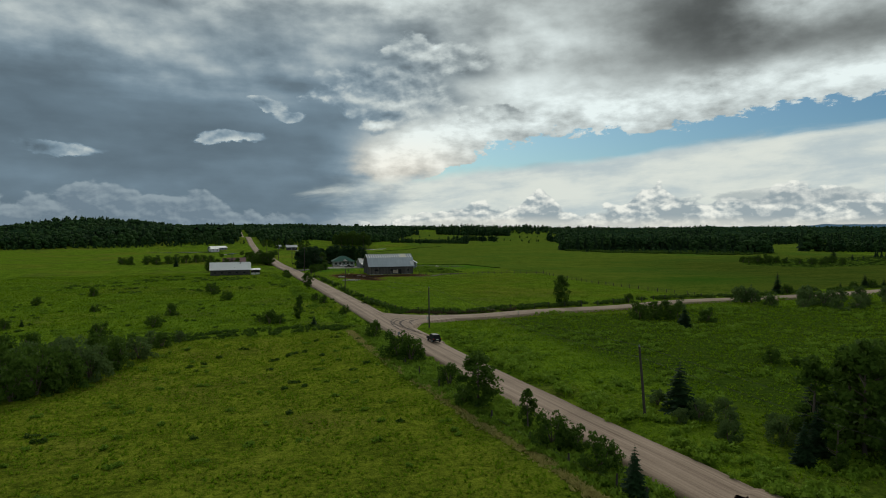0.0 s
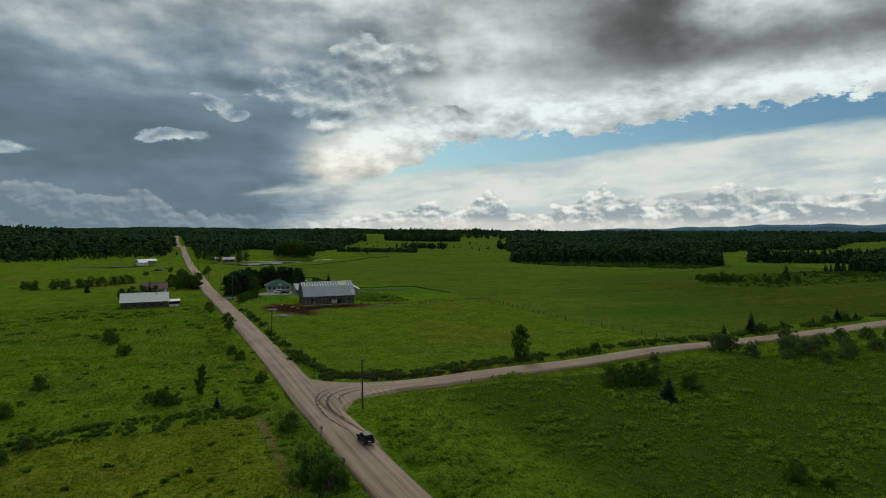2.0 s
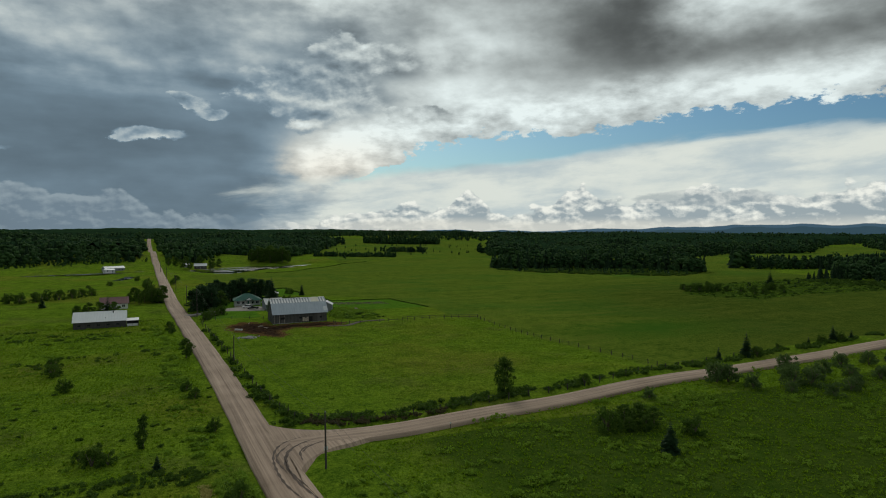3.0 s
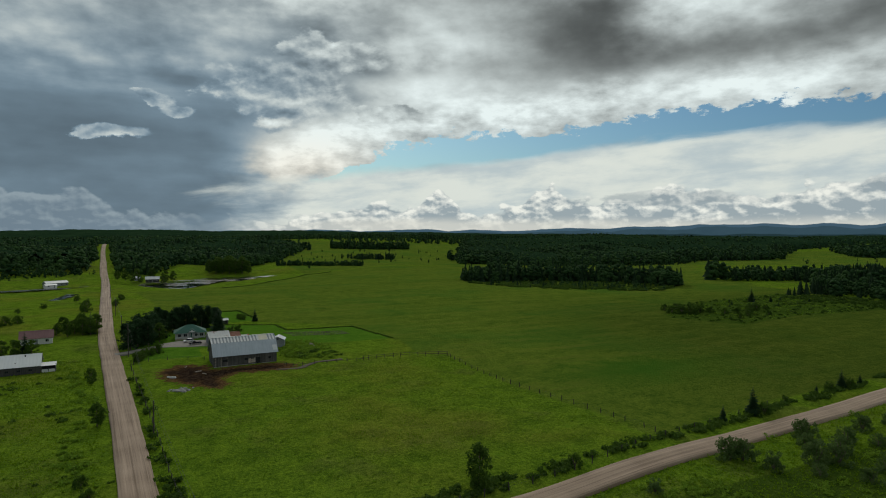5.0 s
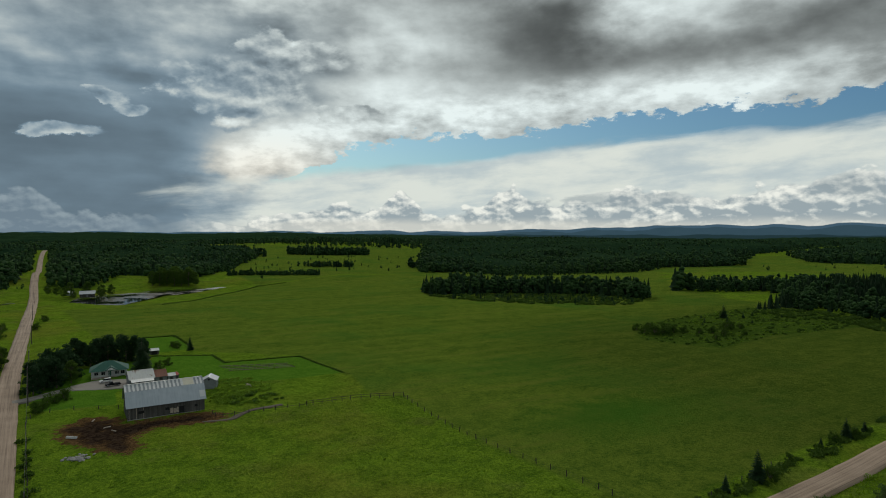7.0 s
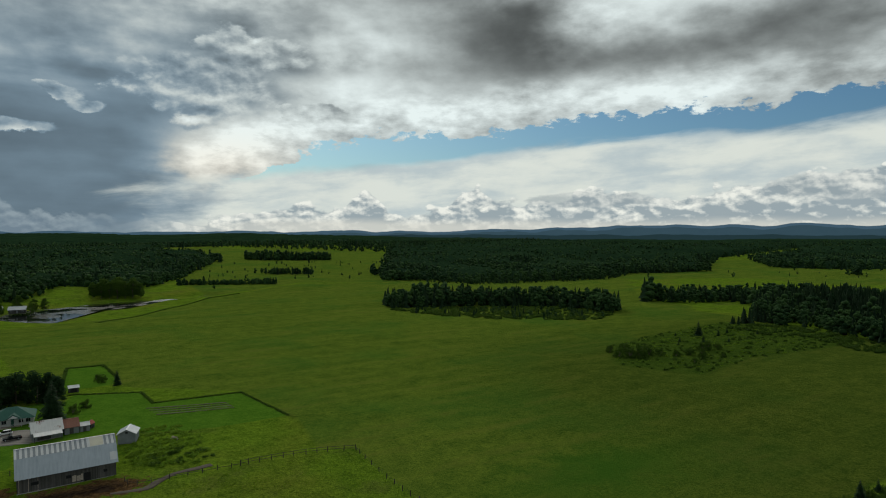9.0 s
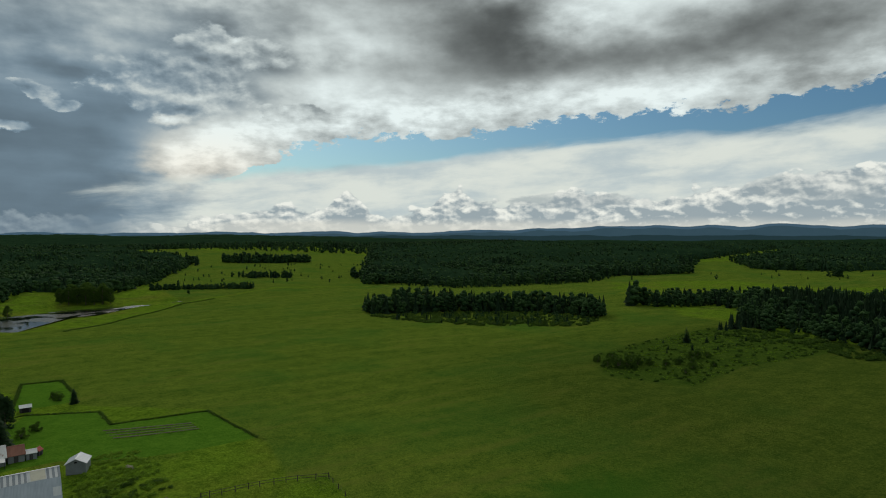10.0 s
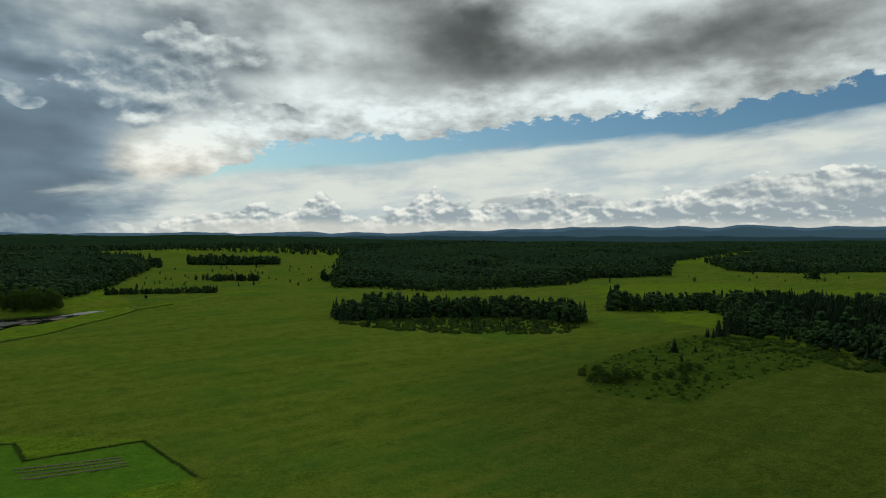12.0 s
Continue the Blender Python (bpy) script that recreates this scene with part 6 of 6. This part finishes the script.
# ---------- poles, wires, fences ----------
def utility_pole(x, y, height, lean=0.0, arm=True):
    ob = place("utility_pole", x, y, 0, "bare wooden utility pole beside the gravel road", "pole", "utility poles")
    v, f = tube([(0, 0, -0.4), (lean * 0.5, 0, height * 0.5), (lean, 0, height)], [0.16, 0.14, 0.11], 9)
    part("shaft", fast_mesh("shaft", v, f, POLE_WOOD), ob)
    bm = bmesh.new()
    bmesh.ops.create_cone(bm, cap_ends=True, segments=8, radius1=0.09, radius2=0.06, depth=0.22, matrix=Matrix.Translation((lean, 0, height + 0.1)))
    part("insulator", bm_mesh("insulator", bm, GREY_SIDING), ob, "grey insulator")
    if arm:
        block("bracket", (lean - 0.06, lean + 0.06, -0.35, 0.35, height - 1.3, height - 1.2), POLE_WOOD, ob)
    return ob


POLES = [(44.5, -18, 8.0, 0), (41.0, 57.4, 7.8, -0.85), (36.2, 124.2, 8.2, -0.1), (31.2, 206.0, 7.0, 0.1), (26.3, 298.0, 11.0, 0), (23.9, 345, 8.5, 0), (20.5, 420, 8.5, 0), (16, 510, 8.5, 0), (11.5, 610, 8.5, 0)]
for px, py, ph, pl in POLES:
    utility_pole(px, py, ph, pl, ph > 8)


def cable(a, b, sag, radius=0.014):
    pts = []
    for k in range(13):
        t = k / 12
        p = Vector(a).lerp(Vector(b), t)
        pts.append((p.x, p.y, p.z - sag * 4 * t * (1 - t)))
    v, f = tube(pts, [radius] * 13, 4)
    return tagged(new("power_line", fast_mesh("power_line", v, f, WIRE)), "thin dark power line between wooden poles", "cable", "power lines")


for (ax, ay, ah, al), (bx, by, bh, bl) in zip(POLES[:-1], POLES[1:]):
    for drop in (0.0, 1.25):
        cable((ax + al, ay, ground_z(ax, ay) + ah + 0.15 - drop), (bx + bl, by, ground_z(bx, by) + bh + 0.15 - drop), 0.9)


def fence(points, gap, height, label, rails=0, seed=0, wires=2):
    """A farm fence: weathered posts with wire or rails."""
    p = spline(points, gap)
    rng = random.Random(seed)
    ob = new("fence")
    ob.location = (p[0][0], p[0][1], ground_z(*p[0]))
    o = Vector(ob.location)
    posts = [fast_mesh("post", *tube([(0, 0, -0.5), (0.03 * k, 0.02, height * 0.5), (0.05 * k, 0.03, height * (0.95 + 0.06 * k))], [0.11, 0.105, 0.09], 6), POLE_WOOD) for k in range(3)]
    tops = []
    for x, y in p:
        q = new("post", rng.choice(posts))
        q.parent = ob
        q.location = Vector((x, y, ground_z(x, y))) - o
        q.rotation_euler = (rng.uniform(-0.05, 0.05), rng.uniform(-0.05, 0.05), rng.uniform(0, 6))
        tops.append(q.location.copy())
    for a, b in zip(tops[:-1], tops[1:]):
        for k in range(rails):
            z = height * (0.45 + 0.42 * k)
            v, f = tube([a + Vector((0, 0, z + rng.uniform(-.06, .06))), b + Vector((0, 0, z + rng.uniform(-.06, .06)))], [0.055, 0.05], 5)
            part("rail", fast_mesh("rail", v, f, POLE_WOOD), ob)
    for k in range(wires if not rails else 0):
        z = height * (0.45 + 0.42 * k)
        v, f = tube([t + Vector((0, 0, z)) for t in tops], [0.012] * len(tops), 4)
        part("wire", fast_mesh("wire", v, f, WIRE), ob)
    return tagged(ob, label, "fence", "farm fences")


fence([(71.5, 261), (73.7, 258), (84.7, 257.3), (97, 256.5)], 3.0, 1.2, "weathered post fence beside the barn", 1, 1)
fence([(97, 256.5), (110.3, 255.7), (119, 254), (126, 251)], 2.6, 1.5, "wooden rail fence across the pasture", 2, 2)
fence([(126, 251), (123.8, 226), (124.5, 208), (127.4, 188), (129.5, 167), (129.4, 157.5)], 3.6, 1.2, "wire fence dividing pasture from hayfield", 0, 3)
fence([(36.5, 150), (52, 143.8), (70, 144.6), (100, 148.2), (129.4, 154.5), (170, 160)], 5.0, 1.2, "wire fence along the side road", 0, 4)
fence([(36.5, 150), (33.5, 172), (31.5, 210), (28.2, 260), (27.8, 282), (38, 284), (49, 279)], 5.0, 1.2, "wire fence along the pasture edge", 0, 5)
fence([(22.5, 96), (24.2, 70), (26.6, 48), (28.8, 40)], 6.0, 1.0, "leaning old posts on the field edge", 0, 6, 1)


def small_sign(name, x, y, h, w, mat, label, turn=0):
    ob = place(name, x, y, turn, label, "sign")
    block("post", (-0.04, 0.04, -0.04, 0.04, -0.3, h), POLE_WOOD, ob)
    block("plate", (-w / 2, w / 2, -0.07, -0.045, h - w, h), mat, ob)
    return ob


small_sign("road_sign", 27.2, 113.8, 1.1, 0.5, GREY_SIDING, "dark-backed road sign beside the junction", 10)
small_sign("road_marker", 37.3, 129.0, 1.5, 0.6, SIDING, "white marker board at the junction", 0)
small_sign("road_marker", 60.4, 133.4, 1.0, 0.3, SIDING, "small white marker post by the side road", 0)

# ---------- small things ----------
STONES = []
for k in range(4):
    bm = bmesh.new()
    bmesh.ops.create_icosphere(bm, subdivisions=1, radius=0.5)
    for v in bm.verts:
        v.co *= 1 + noise.noise(v.co * 2 + Vector((k * 7, 0, 0))) * 0.6
        v.co.z *= 0.6
    STONES.append(bm_mesh("stone", bm, STONE))
pile = random.Random(8)
for k in range(26):
    sx, sy = 38.8 + pile.gauss(0, 1.6), 241.4 + pile.gauss(0, 1.1)
    st = new("stone", pile.choice(STONES))
    st.location, st.rotation_euler, st.scale = (sx, sy, ground_z(sx, sy) + 0.12), (0, 0, pile.uniform(0, 6)), [pile.uniform(0.6, 1.5)] * 3
    tagged(st, "grey field stone in a loose pile", "stone", "field stones")
pipe = new("trough")
pipe.matrix_basis = pose(37.7, 257.4, ground_z(37.7, 257.4), 0, 0, -38)
tagged(pipe, "white feeding trough lying on bare soil", "trough")
block("side", (-1.3, 1.3, -0.28, -0.20, 0.0, 0.45), SIDING, pipe)
block("side", (-1.3, 1.3, 0.20, 0.28, 0.0, 0.45), SIDING, pipe)
block("bottom", (-1.3, 1.3, -0.20, 0.20, 0.0, 0.10), SIDING, pipe)
block("end", (-1.38, -1.30, -0.28, 0.28, 0.0, 0.45), SIDING, pipe)
block("end", (1.30, 1.38, -0.28, 0.28, 0.0, 0.45), SIDING, pipe)
for lx, ly, la in ((45.6, 262.3, 20), (42.6, 270.0, 70), (47.0, 258.6, 120)):
    lg = new("log", fast_mesh("log", *tube([(-0.9, 0, 0.14), (0, 0, 0.16), (0.9, 0, 0.14)], [0.15, 0.16, 0.13], 8), PALE_BOARD))
    lg.matrix_basis = pose(lx, ly, ground_z(lx, ly), 0, 0, la)
    tagged(lg, "pale log lying on the muddy barnyard", "log", "barnyard logs")
wp = new("wood_pile")
wp.location = (65.4, 310.6, ground_z(65.4, 310.6))
tagged(wp, "stacked dark firewood pile behind the garage", "wood pile")
for k in range(24):
    r, c = divmod(k, 8)
    v, f = tube([(c * 0.30 - 1.1 + (r % 2) * 0.15, -0.5, 0.16 + r * 0.28), (c * 0.30 - 1.1 + (r % 2) * 0.15, 0.5, 0.16 + r * 0.28)], [0.15, 0.14], 7)
    part("firewood", fast_mesh("firewood", v, f, DARK_WOOD), wp)


def tyre_tracks():
    """Dark damp ruts curving through the junction."""
    soil = plain("damp_soil", (0.085, 0.058, 0.042), 0.9, 0, 0.4, 1.5, 8, 0.4)
    verts, faces = [], []
    for pts in ([(33.2, 112), (31.2, 122), (31.5, 130), (34, 135), (38.5, 137.6)], [(31.6, 112), (29.6, 121), (29.7, 131), (32.2, 137), (37.5, 139.6)], [(32.4, 118), (30.9, 126), (32.3, 133), (36, 136.8)],
                [(30.6, 124), (30.2, 131), (33.3, 136.5)], [(34.2, 131.5), (35.8, 134), (38.6, 135.6)], [(33.6, 128), (34.0, 132), (36.0, 134.8)]):
        p = spline(pts, 0.6)
        t = np.gradient(p, axis=0)
        t /= np.linalg.norm(t, axis=1)[:, None]
        n0 = len(verts)
        for i, q in enumerate(p):
            w = (0.16 + 0.09 * math.sin(i * 1.7)) * min(1, 4 * min(i + 0.3, len(p) - i - 0.7) / len(p))
            for s in (-1, 1):
                verts.append((q[0] + t[i][1] * w * s, q[1] - t[i][0] * w * s, ground_z(*q) + 0.172))
        faces += [(n0 + 2 * i, n0 + 2 * i + 1, n0 + 2 * i + 3, n0 + 2 * i + 2) for i in range(len(p) - 1)]
    tagged(new("tyre_tracks", mesh_of("tyre_tracks", verts, faces, soil)), "dark curved tyre ruts in the gravel junction", "tyre tracks", kind="stuff")


tyre_tracks()


SOIL = plain("garden_soil", (0.085, 0.066, 0.045), 0.95, 0, 0.4, 1.5, 9, 0.4)
for k in range(4):
    row = ribbon("garden_bed", [(85 + k * 0.5, 324 - k * 3.2), (97 + k * 0.3, 320.5 - k * 2.9), (109 + k * 0.2, 317.4 - k * 2.5)], 0.9, 0.05, SOIL, 2.0, 0.12, seed=20 + k)
    tagged(row, "narrow bed of bare garden soil", "garden bed", kind="structure")
tagged(ribbon("path", [(68, 256), (74.8, 254.8), (78, 257.4), (82, 260), (87, 260.4), (91, 261)], 1.5, 0.02, SOIL, 1.2, 0.35, seed=31), "trodden bare soil path beside the barn fence", "path", kind="structure")
brush = new("brush_pile")
brush.location = (86.0, 281.5, ground_z(86, 281.5))
tagged(brush, "pale heap of dead branches in the weeds", "brush pile")
for k in range(18):
    a, r = pile.uniform(0, 6.28), pile.uniform(0.3, 1.3)
    v, f = tube([(math.cos(a) * r, math.sin(a) * r, 0.05), (pile.gauss(0, 0.4), pile.gauss(0, 0.4), pile.uniform(0.5, 1.0)), (-math.cos(a) * r, -math.sin(a) * r, pile.uniform(0.1, 1.3))], [0.07, 0.06, 0.03], 5)
    part("branch", fast_mesh("branch", v, f, PALE_BOARD), brush)


# ---------- from the plan to metres ----------
for ob in list(scene.objects):
    if ob.parent is None and ob.type in ("MESH", "EMPTY"):
        ob.matrix_basis = Matrix.Scale(PLAN, 4) @ ob.matrix_basis
